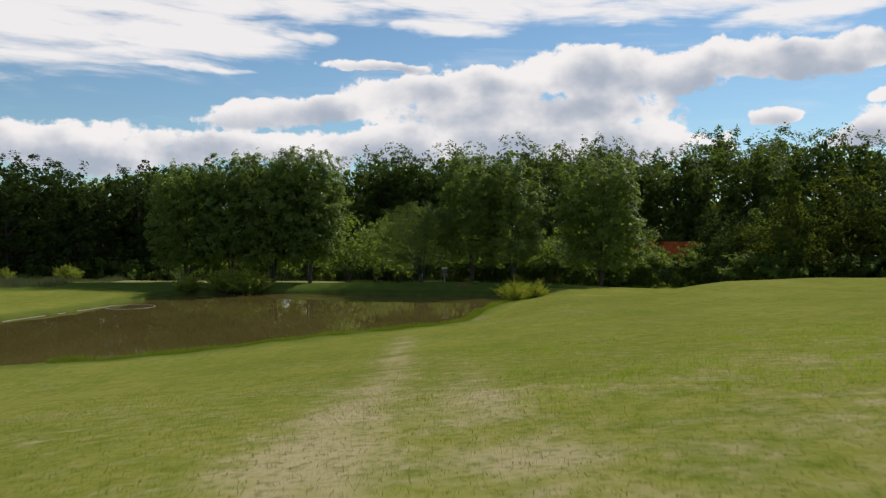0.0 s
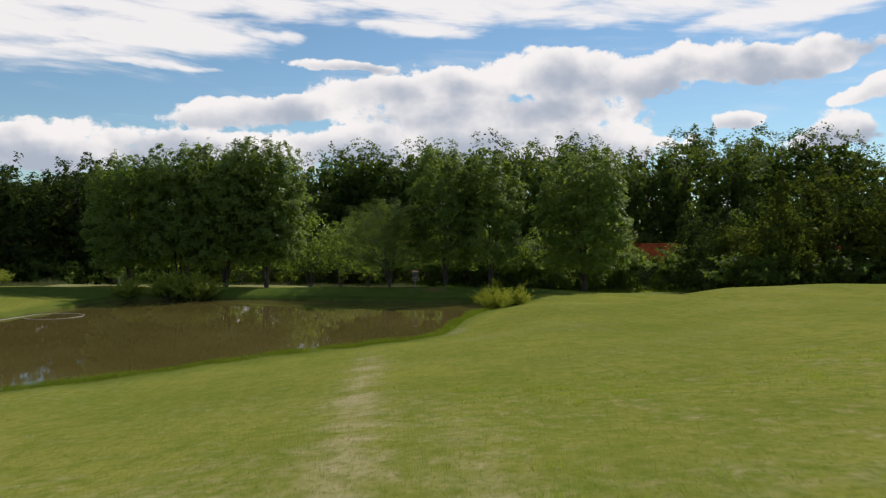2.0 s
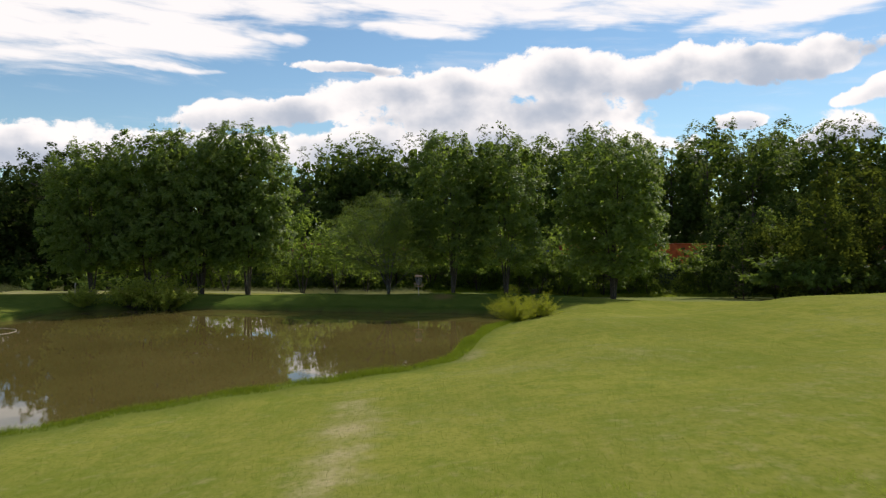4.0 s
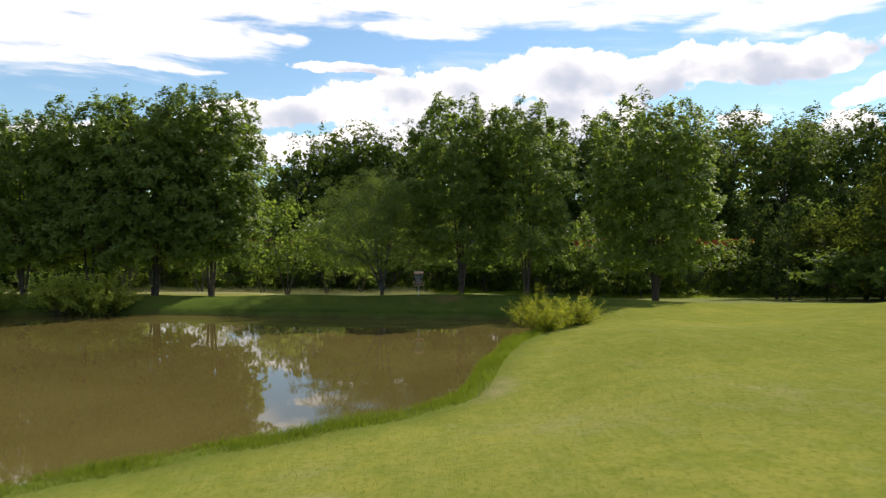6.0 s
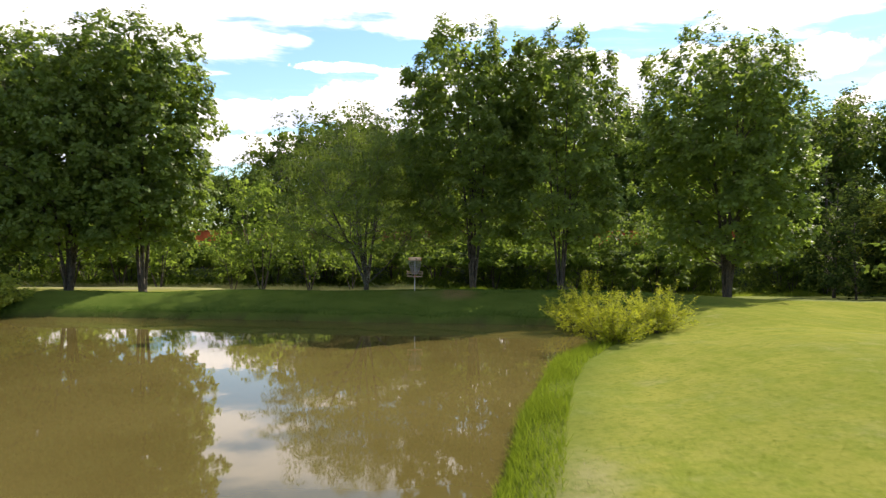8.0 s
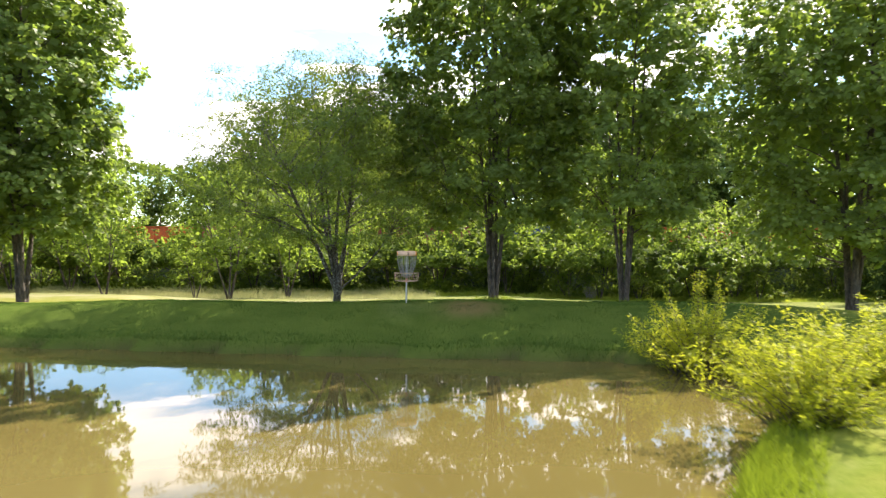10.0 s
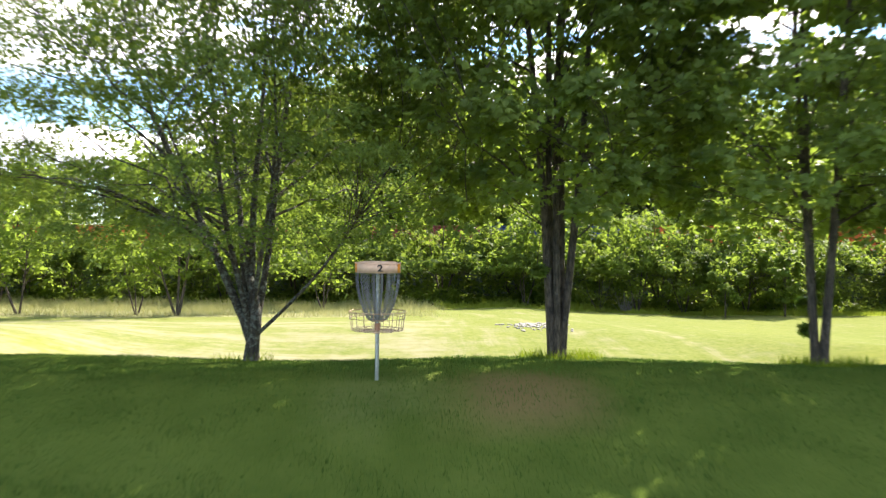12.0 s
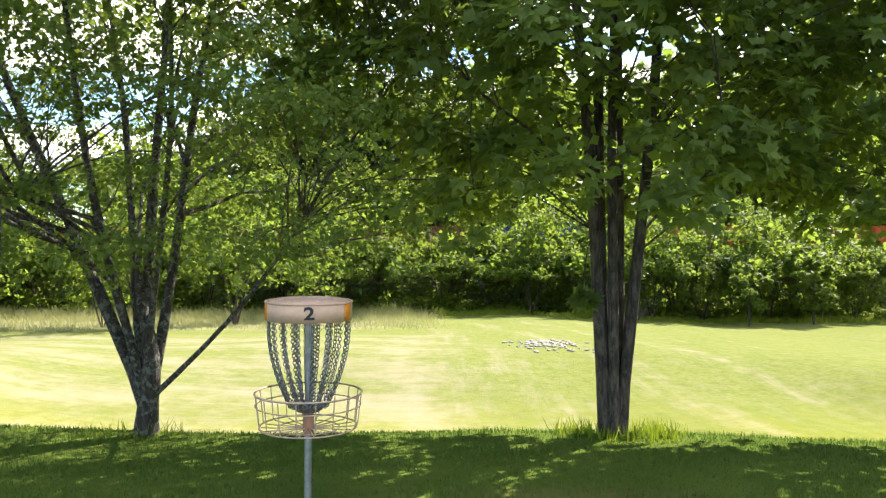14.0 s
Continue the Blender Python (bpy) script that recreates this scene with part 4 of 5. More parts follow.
def build_basket(x, y):
    g = at(x, y)
    base = new("disc_golf_basket")
    base.matrix_world = pose(x, y, g, 0, 0.6, 0)
    tagged(base, "steel disc golf basket with hanging chains and peach band", "disc golf basket")
    H = 2.285 - g
    bm = bmesh.new()
    rod(bm, (0, 0, -0.1), (0, 0, H - 0.02), 0.0235, 20)
    pole = part("pole", bm, M_GALV, base, "grey galvanised steel pole")
    # band and lid
    rb = 0.266
    v, f = band_piece(rb - 0.006, rb, H - 0.110, H, 0, 2 * math.pi, 65)
    band = part("band", smooth_faces(mesh_of("band", v, f, M_BAND)), M_BAND, base, "faded peach number band")
    for a0 in (-2.90, -0.50):
        v, f = band_piece(rb - 0.001, rb + 0.003, H - 0.107, H - 0.005, a0, a0 + 0.26, 8)
        part("tape", mesh_of("tape", v, f, M_ORANGE), M_ORANGE, band, "orange tape square")
    v, f = hoop(rb - 0.002, H, 0.008, 64, 6)
    part("top_hoop", smooth_faces(mesh_of("top_hoop", v, f, M_BAND)), M_BAND, base)
    bm = bmesh.new()
    bmesh.ops.create_cone(bm, cap_ends=True, segments=48, radius1=rb - 0.006, radius2=rb - 0.05, depth=0.02, matrix=Matrix.Translation((0, 0, H + 0.004)))
    lid = part("lid", bm, M_BAND, base, "weathered peach lid with raised rings")
    for r in (0.205, 0.15):
        v, f = hoop(r, H + 0.014, 0.004, 48, 5)
        part("lid_ring", smooth_faces(mesh_of("lid_ring", v, f, M_WIRE)), M_WIRE, lid)
    # the number
    tc = bpy.data.curves.new("number", "FONT")
    tc.body, tc.size, tc.extrude, tc.offset = "2", 0.104, 0.0015, 0.0026
    tc.align_x, tc.align_y = "CENTER", "CENTER"
    tob = new("number_shape", tc)
    bpy.context.view_layer.update()
    me = bpy.data.meshes.new_from_object(tob.evaluated_get(bpy.context.evaluated_depsgraph_get()))
    bpy.data.objects.remove(tob)
    for q in me.vertices:
        a = -1.42 + q.co.x * 1.25 / rb
        r = rb + 0.002 + q.co.z
        q.co = Vector((r * math.cos(a), r * math.sin(a), H - 0.056 + q.co.y))
    me.materials.clear()
    me.materials.append(M_BLACK)
    part("number", me, M_BLACK, band, "black painted numeral two")
    # chains
    hub_z = H - 0.665
    outer = chain_mesh(0.246, 0.112, H - 0.108, hub_z + 0.01, 0.018, 25)
    inner = chain_mesh(0.165, 0.060, H - 0.108, hub_z + 0.02, 0.012, 24)
    for k in range(18):
        c = part("chain", outer, M_CHAIN, base)
        c.rotation_euler = (0, 0, 2 * math.pi * k / 18 + 0.07)
    for k in range(9):
        c = part("chain", inner, M_CHAIN, base)
        c.rotation_euler = (0, 0, 2 * math.pi * k / 9 + 0.2)
    bm = bmesh.new()
    bmesh.ops.create_cone(bm, cap_ends=True, segments=24, radius1=0.070, radius2=0.115, depth=0.035, matrix=Matrix.Translation((0, 0, hub_z)))
    part("chain_collar", bm, M_CHAIN, base, "dark collar gathering the chains")
    v, f = hoop(0.16, H - 0.112, 0.005, 36, 5)
    part("chain_ring", smooth_faces(mesh_of("chain_ring", v, f, M_GALV)), M_GALV, base)
    # the wire tray
    top, low = 1.72 - g, 1.50 - g
    for name, r, z, th in (("rim", 0.329, top, 0.0062), ("tray_hoop", 0.324, top - 0.075, 0.004), ("tray_hoop", 0.30, low + 0.01, 0.005), ("tray_hoop", 0.19, low, 0.004)):
        v, f = hoop(r, z, th, 56, 6)
        part(name, smooth_faces(mesh_of(name, v, f, M_WIRE)), M_WIRE, base)
    t = np.linspace(0, 1, 5)
    line = np.stack([np.concatenate([[0.03, 0.20, 0.285, 0.305], 0.308 + 0.020 * t]), np.zeros(9), np.concatenate([[low, low, low + 0.004, low + 0.022], low + 0.05 + (top - low - 0.05) * t])], 1)
    v, f = tube(line, np.full(9, 0.0036), 6)
    wire = smooth_faces(mesh_of("wire", v, f, M_WIRE))
    for k in range(18):
        w = part("wire", wire, M_WIRE, base)
        w.rotation_euler = (0, 0, 2 * math.pi * k / 18 + 0.1)
    bm = bmesh.new()
    rod(bm, (0, 0, low - 0.035), (0, 0, low + 0.085), 0.034, 18)
    part("collar", bm, plain("rusty_collar", (0.42, 0.20, 0.12), 0.7), base, "rust-coloured tray collar")


build_basket(0.12, 68.6)

# ---- shrubs at the water ----
def shrub_meshes(seed, tall, wide, stems, per, leaf, mat, bark, shape=SLIM, droop=0.0):
    """Many whippy stems that fan out from the base, leaved along their length."""
    rng = np.random.default_rng(seed)
    wood, pos, out = [], [], []
    for k in range(stems):
        a, lean = rng.uniform(0, 2 * math.pi), rng.uniform(0.0, 1.0) ** 0.6
        ln = tall * rng.uniform(0.5, 1.22) * (1 - 0.30 * lean)
        t = np.linspace(0, 1, 7)
        foot = np.array([rng.normal(0, 0.22 * wide), rng.normal(0, 0.22 * wide)])
        reach = wide * lean * (0.9 * t + 0.25 * t ** 2)
        p = np.stack([foot[0] * (0.6 + 0.4 * t) + reach * math.cos(a), foot[1] * (0.6 + 0.4 * t) + reach * math.sin(a), ln * (t - droop * lean * t ** 2.5) - 0.1], 1)
        p += rng.normal(0, 0.02, p.shape) * t[:, None]
        wood.append(tube(p[::2], 0.013 * (1 - 0.85 * t[::2]), 3))
        q = rng.uniform(0.18, 1.0, per) ** 0.8
        pp = np.stack([np.interp(q, t, p[:, i]) for i in range(3)], 1)
        side = rng.normal(0, 1, (per, 3))
        side /= np.linalg.norm(side, axis=1)[:, None]
        pos.append(pp + side * rng.uniform(0, 0.10, per)[:, None] * wide / 1.4)
        d = p[-1] - p[2]
        out.append(side * 0.7 + d / np.linalg.norm(d) * 0.6)
    v, f = leaves(rng, np.concatenate(pos), np.concatenate(out), leaf, shape, 0.5, 0.0)
    wv, wf = joined(wood)
    return smooth_faces(mesh_of("branchwork", wv, wf, bark)), mesh_of("foliage", v, f, mat)


def shrub(meshes, x, y, turn, size, label, group, name="willow_shrub"):
    base = new(name)
    base.matrix_world = pose(x, y, max(at(x, y), -0.05) - 0.05, 0, 0, turn) @ Matrix.Scale(size, 4)
    part("branchwork", meshes[0], None, base)
    part("foliage", meshes[1], None, base)
    return tagged(base, label, "shrub", group)


willow = shrub_meshes(31, 1.95, 1.2, 110, 130, 0.088, M_WILLOW, M_BARK, SLIM, 0.12)
willow2 = shrub_meshes(32, 1.6, 1.3, 100, 120, 0.088, M_WILLOW, M_BARK, SLIM, 0.12)
shrub(willow, 5.95, 63.2, 0, 1.0, "yellow-green willow shrub leaning over the water", "shrubs at the pond")
shrub(willow2, 5.5, 58.1, 80, 0.95, "low yellow-green willow shrub at the waterline", "shrubs at the pond")
shrub(willow2, 7.2, 59.6, 190, 0.92, "low yellow-green willow shrub on the bank", "shrubs at the pond")
alder = shrub_meshes(33, 2.1, 1.7, 120, 64, 0.15, M_BUSH, M_BARK, KITE, 0.15)
shrub(alder, -17.2, 67.9, 0, 1.12, "rounded green shrub at the pond's far corner", "shrubs at the pond", "round_shrub")
shrub(alder, -19.4, 68.1, 120, 0.98, "rounded green shrub at the pond's far corner", "shrubs at the pond", "round_shrub")
shrub(alder, -22.4, 67.4, 200, 0.72, "small green shrub at the pond's far corner", "shrubs at the pond", "round_shrub")
shrub(alder, -38.5, 78, 40, 0.85, "rounded grey-green shrub behind the reed bed", "shrubs at the pond", "round_shrub")
shrub(alder, -44.5, 77, 130, 0.7, "rounded grey-green shrub behind the reed bed", "shrubs at the pond", "round_shrub")
under = shrub_meshes(34, 2.4, 1.9, 22, 38, 0.36, M_EDGE, M_BARK, KITE, 0.2)
# darker-leaved twin for under the trees: the understory's shade is in its colour
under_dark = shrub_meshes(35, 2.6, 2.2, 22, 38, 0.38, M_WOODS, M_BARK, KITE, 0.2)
rng = np.random.default_rng(9)
for k in range(40):
    x = -62 + 3.2 * k + rng.uniform(-1, 1)
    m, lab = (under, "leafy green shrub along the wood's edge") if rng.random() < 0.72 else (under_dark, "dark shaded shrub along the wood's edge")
    shrub(m, x, 117.6 + rng.uniform(-0.6, 2.5), float(rng.uniform(0, 360)), float(rng.uniform(0.8, 1.7)), lab, "shrubs along the wood", "wood_shrub")
for k in range(40):
    shrub(under if k % 3 else under_dark, -36 + 1.9 * k + rng.uniform(-0.9, 0.9), 115.2 + rng.uniform(-1.6, 1.2), float(rng.uniform(0, 360)), float(rng.uniform(0.35, 1.35)), "leafy shrub where the meadow meets the wood", "shrubs along the wood", "wood_shrub")
for k in range(13):
    shrub(under, -13 + 2.3 * k + rng.uniform(-0.6, 0.6), 127 + rng.uniform(-0.6, 0.6), float(rng.uniform(0, 360)), float(rng.uniform(1.2, 1.7)), "leafy green shrub at the foot of the railway bank", "shrubs along the wood", "wood_shrub")
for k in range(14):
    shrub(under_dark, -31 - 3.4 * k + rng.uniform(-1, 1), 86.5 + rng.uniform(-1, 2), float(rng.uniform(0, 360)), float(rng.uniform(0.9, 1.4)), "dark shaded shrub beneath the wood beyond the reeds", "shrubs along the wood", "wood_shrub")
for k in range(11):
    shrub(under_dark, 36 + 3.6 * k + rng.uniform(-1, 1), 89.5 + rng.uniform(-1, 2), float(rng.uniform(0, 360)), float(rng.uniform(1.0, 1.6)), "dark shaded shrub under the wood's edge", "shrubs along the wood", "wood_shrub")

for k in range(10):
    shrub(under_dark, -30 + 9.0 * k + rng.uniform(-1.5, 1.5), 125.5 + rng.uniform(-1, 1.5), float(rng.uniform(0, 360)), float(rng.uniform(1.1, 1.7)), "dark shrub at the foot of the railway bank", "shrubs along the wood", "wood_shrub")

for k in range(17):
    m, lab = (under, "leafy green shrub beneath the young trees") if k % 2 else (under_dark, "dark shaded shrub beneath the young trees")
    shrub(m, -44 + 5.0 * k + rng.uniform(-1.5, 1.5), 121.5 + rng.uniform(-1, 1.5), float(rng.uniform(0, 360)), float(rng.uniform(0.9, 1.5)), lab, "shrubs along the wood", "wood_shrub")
# weeds and saplings thick under the edge of the wood
g = np.random.default_rng(61)
n = 60000
ux, uy = g.uniform(-66, 62, n), 117.5 + 11.5 * g.uniform(0, 1, n)
tops = (0.4 + 2.6 * soft_noise(ux, uy, 1.6, 2.0) * soft_noise(ux, uy, 0.7, 5.0)) * (0.30 + 0.70 * step(uy, 117, 121)) + 1.5 * step(uy, 123, 127)
up = np.sqrt(g.uniform(0, 1, n))
v, f = leaves(g, np.stack([ux, uy, height(ux, uy) + tops * up], 1), g.normal(0, 1, (n, 3)), 0.26, BROAD, 0.5)
tagged(new("undergrowth", mesh_of("undergrowth", v, f, M_EDGE)), "leafy green undergrowth thick beneath the wood's edge", "undergrowth", kind="stuff")
bare = shrub_meshes(36, 2.6, 1.3, 60, 2, 0.05, M_REED, plain("grey_twigs", (0.30, 0.27, 0.24), 0.9), SLIM, 0.1)
twigs = new("bare_shrub")
twigs.matrix_world = pose(15.8, 116.8, at(15.8, 116.8) - 0.05)
tagged(twigs, "leafless grey twiggy shrub before the wood", "shrub")
part("branchwork", bare[0], None, twigs)

# ---- a stake by the far corner of the pond ----
bm = bmesh.new()
bmesh.ops.create_cube(bm, size=1, matrix=Matrix.Translation((0, 0, 0.4)) @ Matrix.Diagonal((0.09, 0.09, 1.0, 1)))
bmesh.ops.bevel(bm, geom=bm.edges, offset=0.012, segments=2, affect="EDGES")
me = bpy.data.meshes.new("stake")
bm.to_mesh(me)
bm.free()
me.materials.append(plain("weathered_wood", (0.38, 0.34, 0.28), 0.9, 0.0, 0.4, 12))
stake = new("stake", me)
stake.matrix_world = pose(-24.3, 70.4, at(-24.3, 70.4), 2, 3, 20)
tagged(stake, "weathered grey wooden stake beside the pond shrubs", "stake")

# ---- two planted saplings on the field ----
sapling_m = tree_meshes(41, 4.2, 1.1, 1.35, "vase", [(0, 0.03, 0.9, 0.9), (2.0, 0.3, 0.8, 0.5), (4.2, 0.3, 0.8, 0.5)], 0.05, 34, 40, 0.15, M_EDGE, M_BARK, spread=0.24, spiky=0.1, limb=0.03)
sap = stand("sapling", sapling_m, 25.7, 112, 0, 1.0, "young planted tree standing alone on the mown field", group="saplings on the field")
again(sap, 21.3, 111.5, 140, 0.92)

# ---- grass ----
def blades(name, seed, x, y, tall, width, mat, label, sway=0.5):
    rng = np.random.default_rng(seed)
    z = height(x, y)
    n = len(x)
    a = rng.uniform(0, 2 * math.pi, n)
    h = tall * rng.uniform(0.5, 1.25, n)
    w = width * rng.uniform(0.7, 1.3, n)
    dx, dy = np.cos(a), np.sin(a)
    lean = sway * h * rng.uniform(0, 1, n)
    b = rng.uniform(0, 2 * math.pi, n)
    p0 = np.stack([x - dx * w, y - dy * w, z - 0.01], 1)
    p1 = np.stack([x + dx * w, y + dy * w, z - 0.01], 1)
    p2 = np.stack([x + np.cos(b) * lean, y + np.sin(b) * lean, z + h], 1)
    v = np.stack([p0, p1, p2], 1).reshape(-1, 3)
    me = mesh_of(name, v, np.arange(3 * n).reshape(n, 3), mat)
    return tagged(new(name, me), label, "grass", kind="stuff")


def scatter(seed, n, x0, x1, y0, y1):
    rng = np.random.default_rng(seed)
    return rng.uniform(x0, x1, n), rng.uniform(y0, y1, n)


x, y = scatter(1, 300000, -19, 13, 64.5, 73.5)
edge = step(x, -19, -5) * step(-x, -13, -8) * step(np.interp(x, [-3.7, 0.6, 5.2], [72.1, 71.5, 70.8]) - y, -0.7, -0.3)
keep = (pond_distance(x, y) > 0.2) & (np.random.default_rng(22).uniform(0, 1, len(x)) < edge) & (np.random.default_rng(2).uniform(0, 1, len(x)) > 0.9 * bare_amount(x, y) + 0.3 * np.clip(dry_amount(x, y), 0, 1))
blades("bank_grass", 3, x[keep], y[keep], 0.022 + 0.034 * soft_noise(x[keep], y[keep], 0.22, 2.0) ** 2, 0.0045, M_BANK, "dense short green grass on the pond bank")
x, y = scatter(4, 150000, -9, 12, 2.5, 48)
near = np.random.default_rng(5).uniform(0, 1, len(x)) < 1.15 - y / 60
dry = dry_amount(x, y) + 0.5 * (np.random.default_rng(6).uniform(0, 1, len(x)) - 0.5) > 0.55
keep = near & (pond_distance(x, y) > 0.25)
blades("lawn_grass", 7, x[keep & ~dry], y[keep & ~dry], 0.032, 0.0045, M_BLADE, "short mown green grass of the near lawn", 0.9)
blades("dry_grass", 8, x[keep & dry], y[keep & dry], 0.035, 0.005, M_STRAW, "dried straw-coloured grass of the mower lane", 1.3)
# coarse tufts that the mower passed over on the rise
g = np.random.default_rng(71)
cx, cy = g.uniform(0.8, 13, 420), 7 + 19 * g.uniform(0, 1, 420) ** 1.2
keep = soft_noise(cx, cy, 1.9, 8.0) > 0.42
cx, cy = np.repeat(cx[keep], 42), np.repeat(cy[keep], 42)
blades("grass_tufts", 72, cx + g.normal(0, 0.11, len(cx)), cy + g.normal(0, 0.11, len(cx)), 0.085, 0.005, M_TUFT, "coarse bright grass tufts standing above the mown lawn", 0.8)


def along_shore(seed, n, low, high):
    """Points scattered beside the shore line, from low to high metres outside it."""
    rng = np.random.default_rng(seed)
    a, b = POND, np.roll(POND, -1, axis=0)
    ln = np.hypot(*(b - a).T)
    k = rng.choice(len(a), n, p=ln / ln.sum())
    t = rng.uniform(0, 1, n)
    p = a[k] + (b - a)[k] * t[:, None]
    out = np.stack([(b - a)[k, 1], -(b - a)[k, 0]], 1) / ln[k][:, None]
    p = p + out * (low + (high - low) * rng.uniform(0, 1, n) ** 2.1)[:, None]
    keep = (pond_distance(p[:, 0], p[:, 1]) > low - 0.02) & (p[:, 0] > -27)
    return p[keep, 0], p[keep, 1]


# uncut fringe along the shore
x, y = along_shore(9, 170000, 0.0, 0.80)
wild = np.random.default_rng(31).uniform(0, 1, len(x)) < 0.35 + 0.8 * soft_noise(x, y, 0.5, 7.0)
near_side = (y < 60) & (x > -16) & wild
blades("shore_grass", 11, x[near_side], y[near_side], 0.10 + 0.15 * soft_noise(x[near_side], y[near_side], 0.8, 3.0), 0.007, M_SHORE, "long bright uncut grass along the pond's edge", 1.1)
far_side = (y > 60) & wild & (np.arange(len(x)) % 2 == 0)
blades("far_shore_grass", 13, x[far_side], y[far_side], 0.10, 0.006, M_BANK, "long green grass overhanging the far waterline", 0.9)
# tufts missed by the mower round the trunks
xs, ys = [], []
for tx, ty, rr in [(2.75, 71.3, 0.55), (6.55, 70.7, 0.55), (-2.25, 72.0, 0.42)]:
    g = np.random.default_rng(int(tx * 10) + 50)
    n = 420 if tx > 0 else 90
    a, q = g.uniform(0, 6.283, n), g.uniform(0.5, 1.25, n)
    xs.append(tx + rr * q * np.cos(a))
    ys.append(ty + rr * q * np.sin(a))
blades("trunk_grass", 14, np.concatenate(xs), np.concatenate(ys), 0.15, 0.008, M_SHORE, "uncut grass tufts round the tree trunks", 0.7)
# uncut meadow before the wood
x, y = scatter(15, 85000, -60, 2.5, 97, 116)
keep = np.random.default_rng(23).uniform(0, 1, len(x)) < (0.35 * step(y, 97, 101) + 0.65 * step(y, 106, 111)) * step(-x, -2.5, 0.5)
blades("meadow_grass", 16, x[keep], y[keep], 0.30 + 0.55 * step(y[keep], 104, 114) * soft_noise(x[keep], y[keep], 1.4, 3.0), 0.014, M_MEADOW, "tall pale uncut meadow grass before the wood", 1.1)
x, y = scatter(17, 34000, 1.5, 50, 112, 118)
keep = np.random.default_rng(24).uniform(0, 1, len(x)) < step(y + 2.4 * soft_noise(x, y, 1.3, 1.0), 113.4, 117.4)
x, y = x[keep], y[keep]
blades("wood_edge_grass", 18, x, y, 0.15 + 0.55 * soft_noise(x, y, 0.9, 2.0) ** 2, 0.02, M_TUFT, "rank green grass along the wood's edge", 0.6)
# reeds by the second pool
x, y = scatter(19, 26000, -52, -33.5, 63, 82)
keep = (y > 62 + 0.25 * (x + 52)) & (soft_noise(x, y, 2.0, 1.0) > 0.52)
blades("reeds", 20, x[keep], y[keep], 0.15 + 0.75 * soft_noise(x[keep], y[keep], 1.1, 6.0) ** 2, 0.018, M_REED, "grey-green reed bed beside the far lawn", 0.35)

# ---- stones on the field ----
def stone_mesh(seed):
    rng = random.Random(seed)
    bm = bmesh.new()
    bmesh.ops.create_icosphere(bm, subdivisions=1, radius=0.5)
    for q in bm.verts:
        q.co *= rng.uniform(0.75, 1.15)
        q.co.z *= 0.55
    me = bpy.data.meshes.new("stone")
    bm.to_mesh(me)
    bm.free()
    me.materials.append(M_STONE)
    return me


stones = new("stone_heap")
stones.matrix_world = pose(4.7, 88, at(4.7, 88))
tagged(stones, "spread of pale stones lying on the mown field", "stones")
shapes = [stone_mesh(k) for k in range(5)]
rs = random.Random(3)
for k in range(190):
    q = part("stone", shapes[k % 5], M_STONE, stones)
    px, py = rs.gauss(0, 0.55), rs.gauss(0, 0.95)
    s = rs.uniform(0.06, 0.18)
    q.matrix_local = pose(px, py, at(4.7 + px, 88 + py) - at(4.7, 88) + 0.1 * s, 0, 0, rs.uniform(0, 360)) @ Matrix.Scale(s, 4)

# ---- hose lying on the pond ----
t = np.linspace(0, 1, 90)
hx = np.where(t < 0.35, -26.9 + 2.4 * t / 0.35, -22.9 + 1.75 * np.cos(2.9 - 5.4 * (t - 0.35) / 0.65))
hy = np.where(t < 0.35, 46.5 + 9.7 * t / 0.35, 55.8 + 1.75 * np.sin(2.9 - 5.4 * (t - 0.35) / 0.65))
hd = pond_distance(hx, hy)
hz_ = np.where(hd < 0.3, 0.012, height(hx, hy) + 0.02)
v, f = tube(np.stack([hx, hy, hz_], 1), np.full(90, 0.014), 8)
tagged(new("hose", smooth_faces(mesh_of("hose", v, f, M_HOSE))), "pale hose looping from the bank onto the water", "hose")

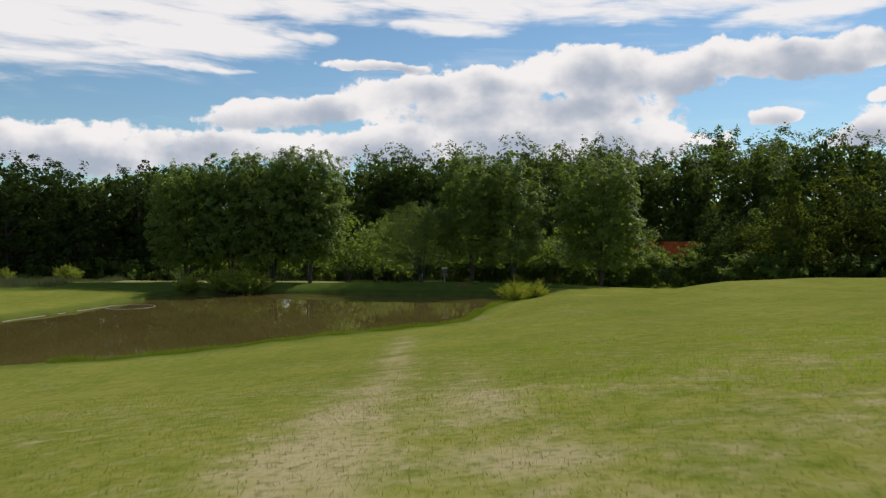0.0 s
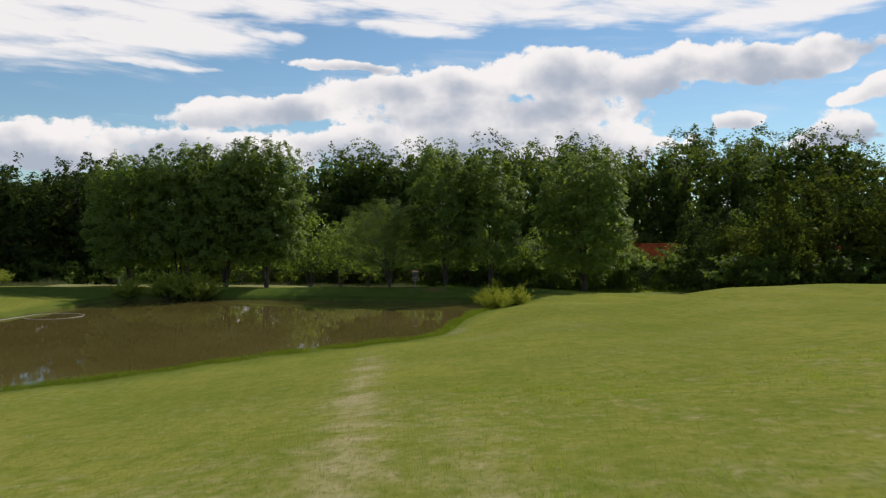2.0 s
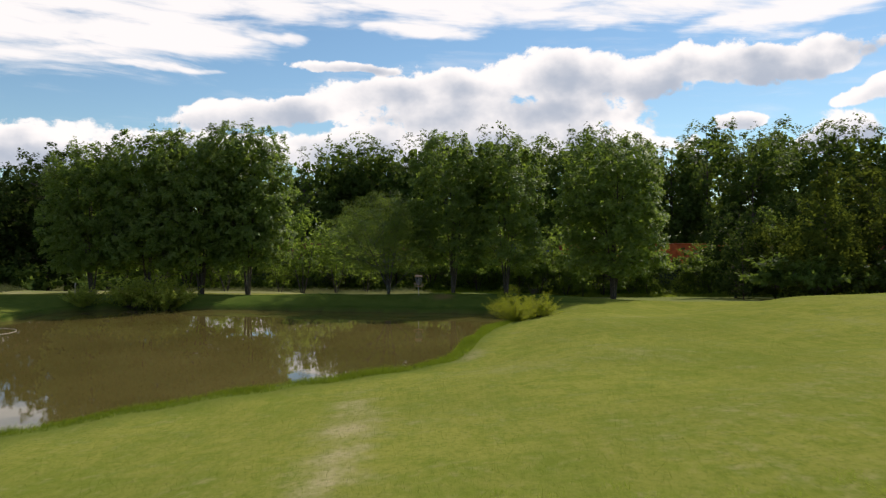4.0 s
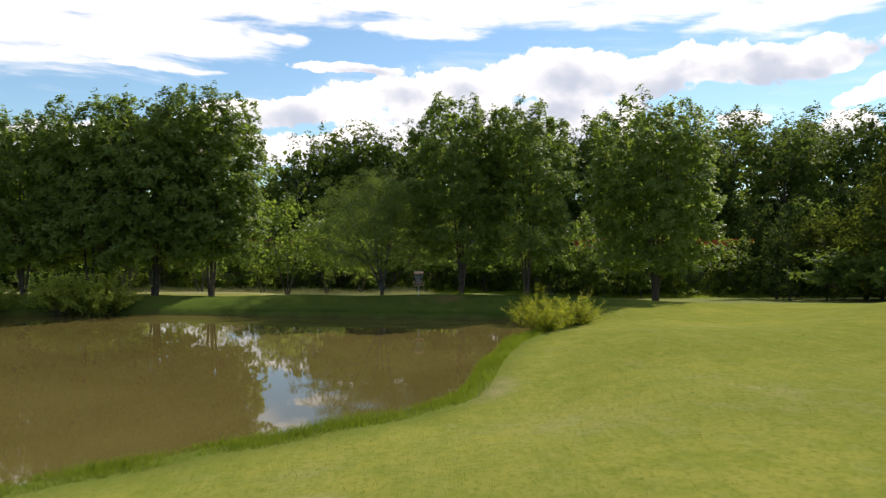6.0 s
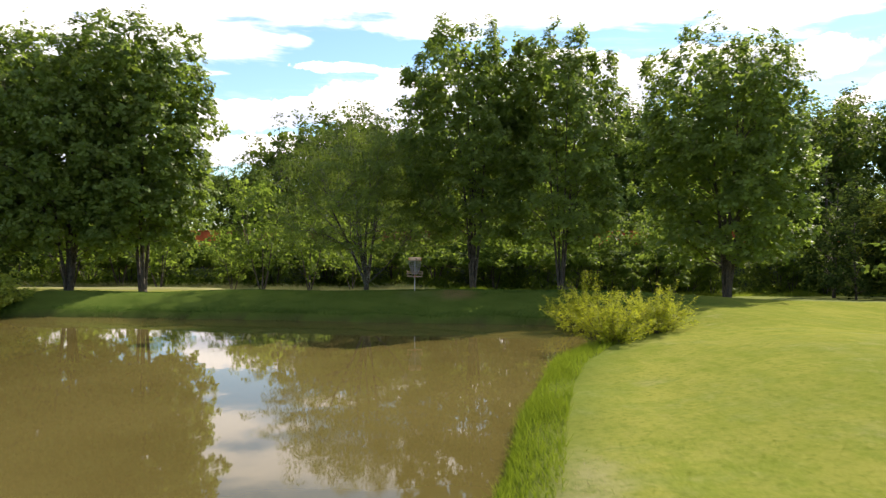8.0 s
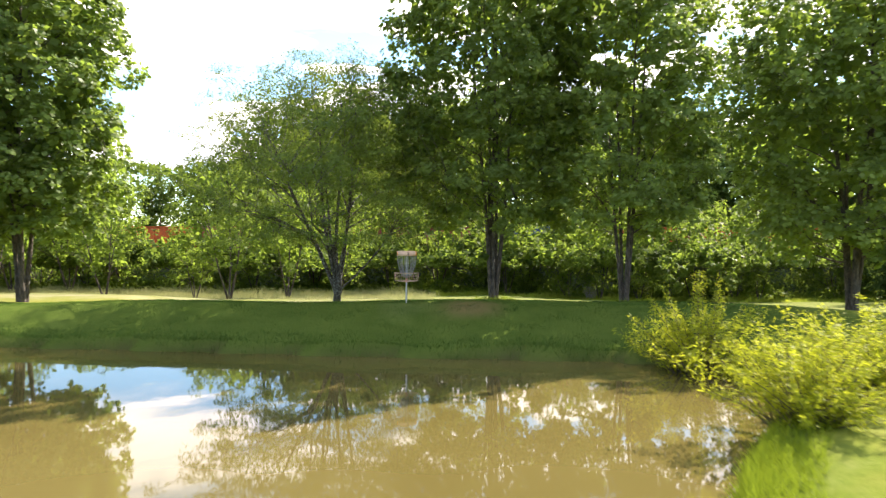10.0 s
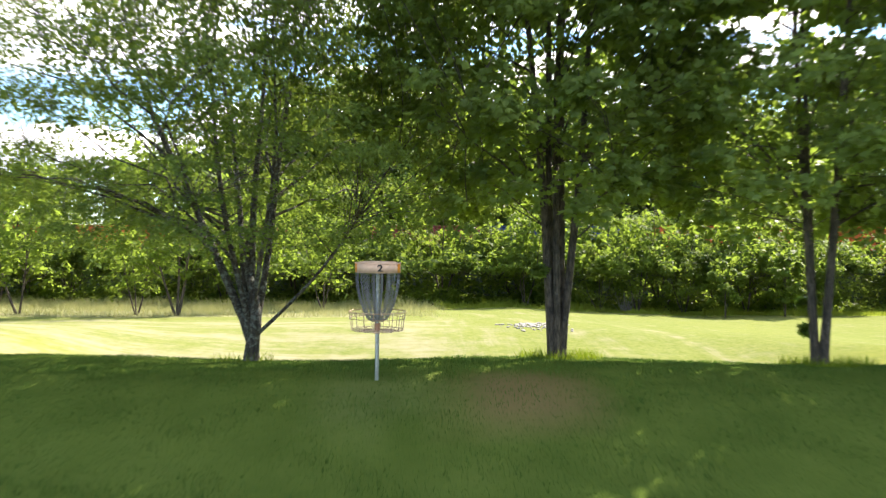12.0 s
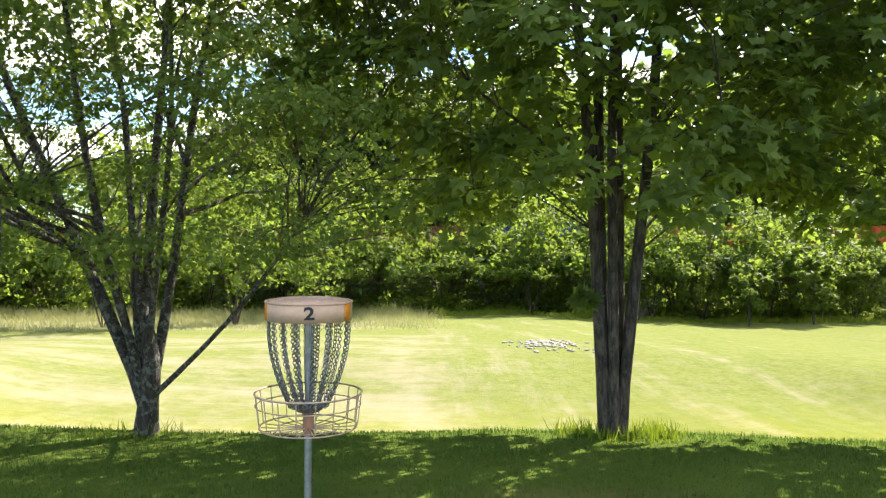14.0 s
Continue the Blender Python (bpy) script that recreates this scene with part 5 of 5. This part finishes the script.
# ---- the railway behind the trees ----
def wagon(name, x, colour, label, long=14.0):
    base = new(name)
    base.matrix_world = pose(x, 134, -0.9)
    tagged(base, label, "freight wagon", "wagons of the train")
    bm = bmesh.new()
    bmesh.ops.create_cube(bm, size=1, matrix=Matrix.Translation((0, 0, 2.75)) @ Matrix.Diagonal((long, 2.9, 3.5, 1)))
    bmesh.ops.bevel(bm, geom=bm.edges, offset=0.08, segments=2, affect="EDGES")
    body = part("body", bm, colour, base)
    for k in range(13):
        for s in (-1, 1):
            bm = bmesh.new()
            bmesh.ops.create_cube(bm, size=1, matrix=Matrix.Translation((-long / 2 + 0.5 + k * (long - 1) / 12, s * 1.48, 2.75)) @ Matrix.Diagonal((0.14, 0.09, 3.3, 1)))
            part("rib", bm, colour, body)
    bm = bmesh.new()
    bmesh.ops.create_cube(bm, size=1, matrix=Matrix.Translation((0, 0, 4.56)) @ Matrix.Diagonal((long + 0.1, 3.05, 0.12, 1)))
    part("roof", bm, colour, base)
    bm = bmesh.new()
    bmesh.ops.create_cube(bm, size=1, matrix=Matrix.Translation((0, 0, 0.85)) @ Matrix.Diagonal((long - 0.4, 2.3, 0.3, 1)))
    part("underframe", bm, M_IRON, base)
    for px in (-long / 2 + 1.3, -long / 2 + 3.0, long / 2 - 3.0, long / 2 - 1.3):
        bm = bmesh.new()
        for s in (-0.75, 0.75):
            rod(bm, (px, s - 0.07, 0.46), (px, s + 0.07, 0.46), 0.46, 20)
        rod(bm, (px, -0.75, 0.46), (px, 0.75, 0.46), 0.08, 10)
        part("wheelset", bm, M_IRON, base)
    return base


WAGONS = [(M_TRAIN_O, "orange steel freight wagon behind the trees"), (M_TRAIN_R, "dark red steel freight wagon behind the trees"), (M_TRAIN_B, "blue steel freight wagon behind the trees")]
for k, c in enumerate([0, 0, 1, 0, 1, 1, 2, 0, 0, 0, 0]):
    wagon("freight_wagon", -78 + 15.4 * k, *WAGONS[c])
bm = bmesh.new()
bmesh.ops.create_cube(bm, size=1, matrix=Matrix.Translation((0, 134, -2.6)) @ Matrix.Diagonal((260, 7.5, 3.2, 1)))
for q in bm.verts:
    if q.co.z > -2:
        q.co.y = 134 + (q.co.y - 134) * 0.55
me = bpy.data.meshes.new("embankment")
bm.to_mesh(me)
bm.free()
me.materials.append(M_BALLAST)
tagged(new("embankment", me), "weedy low earth bank carrying the railway", "embankment", kind="structure")
for s in (-0.75, 0.75):
    bm = bmesh.new()
    bmesh.ops.create_cube(bm, size=1, matrix=Matrix.Translation((0, 134 + s, -0.95)) @ Matrix.Diagonal((260, 0.07, 0.14, 1)))
    me = bpy.data.meshes.new("rail")
    bm.to_mesh(me)
    bm.free()
    me.materials.append(M_IRON)
    tagged(new("rail", me), "dark steel rail on the ballast", "rail", "rails of the line")

# ---- the wooded hill far off ----
rng = np.random.default_rng(77)
n = 24000
hx, hy = rng.uniform(-420, 420, n), rng.uniform(330, 480, n)
crest = np.interp(hx, [-420, -250, -185, -150, -100, -60, 40, 420], [12, 16, 33, 39, 30, 20, 16, 20])
hz_ = -4 + (crest + 4) * step(hy, 320, 430) + 3.5 * np.abs(np.sin(hx * 0.35) * np.cos(hy * 0.3)) + rng.uniform(-3, 1, n)
out = rng.normal(0, 1, (n, 3))
v, f = leaves(rng, np.stack([hx, hy, hz_], 1), out, 3.0, KITE, 0.3)
tagged(new("wooded_hill", mesh_of("wooded_hill", v, f, M_WOODS)), "low hill covered in green woodland far behind", "wooded hill", kind="stuff")
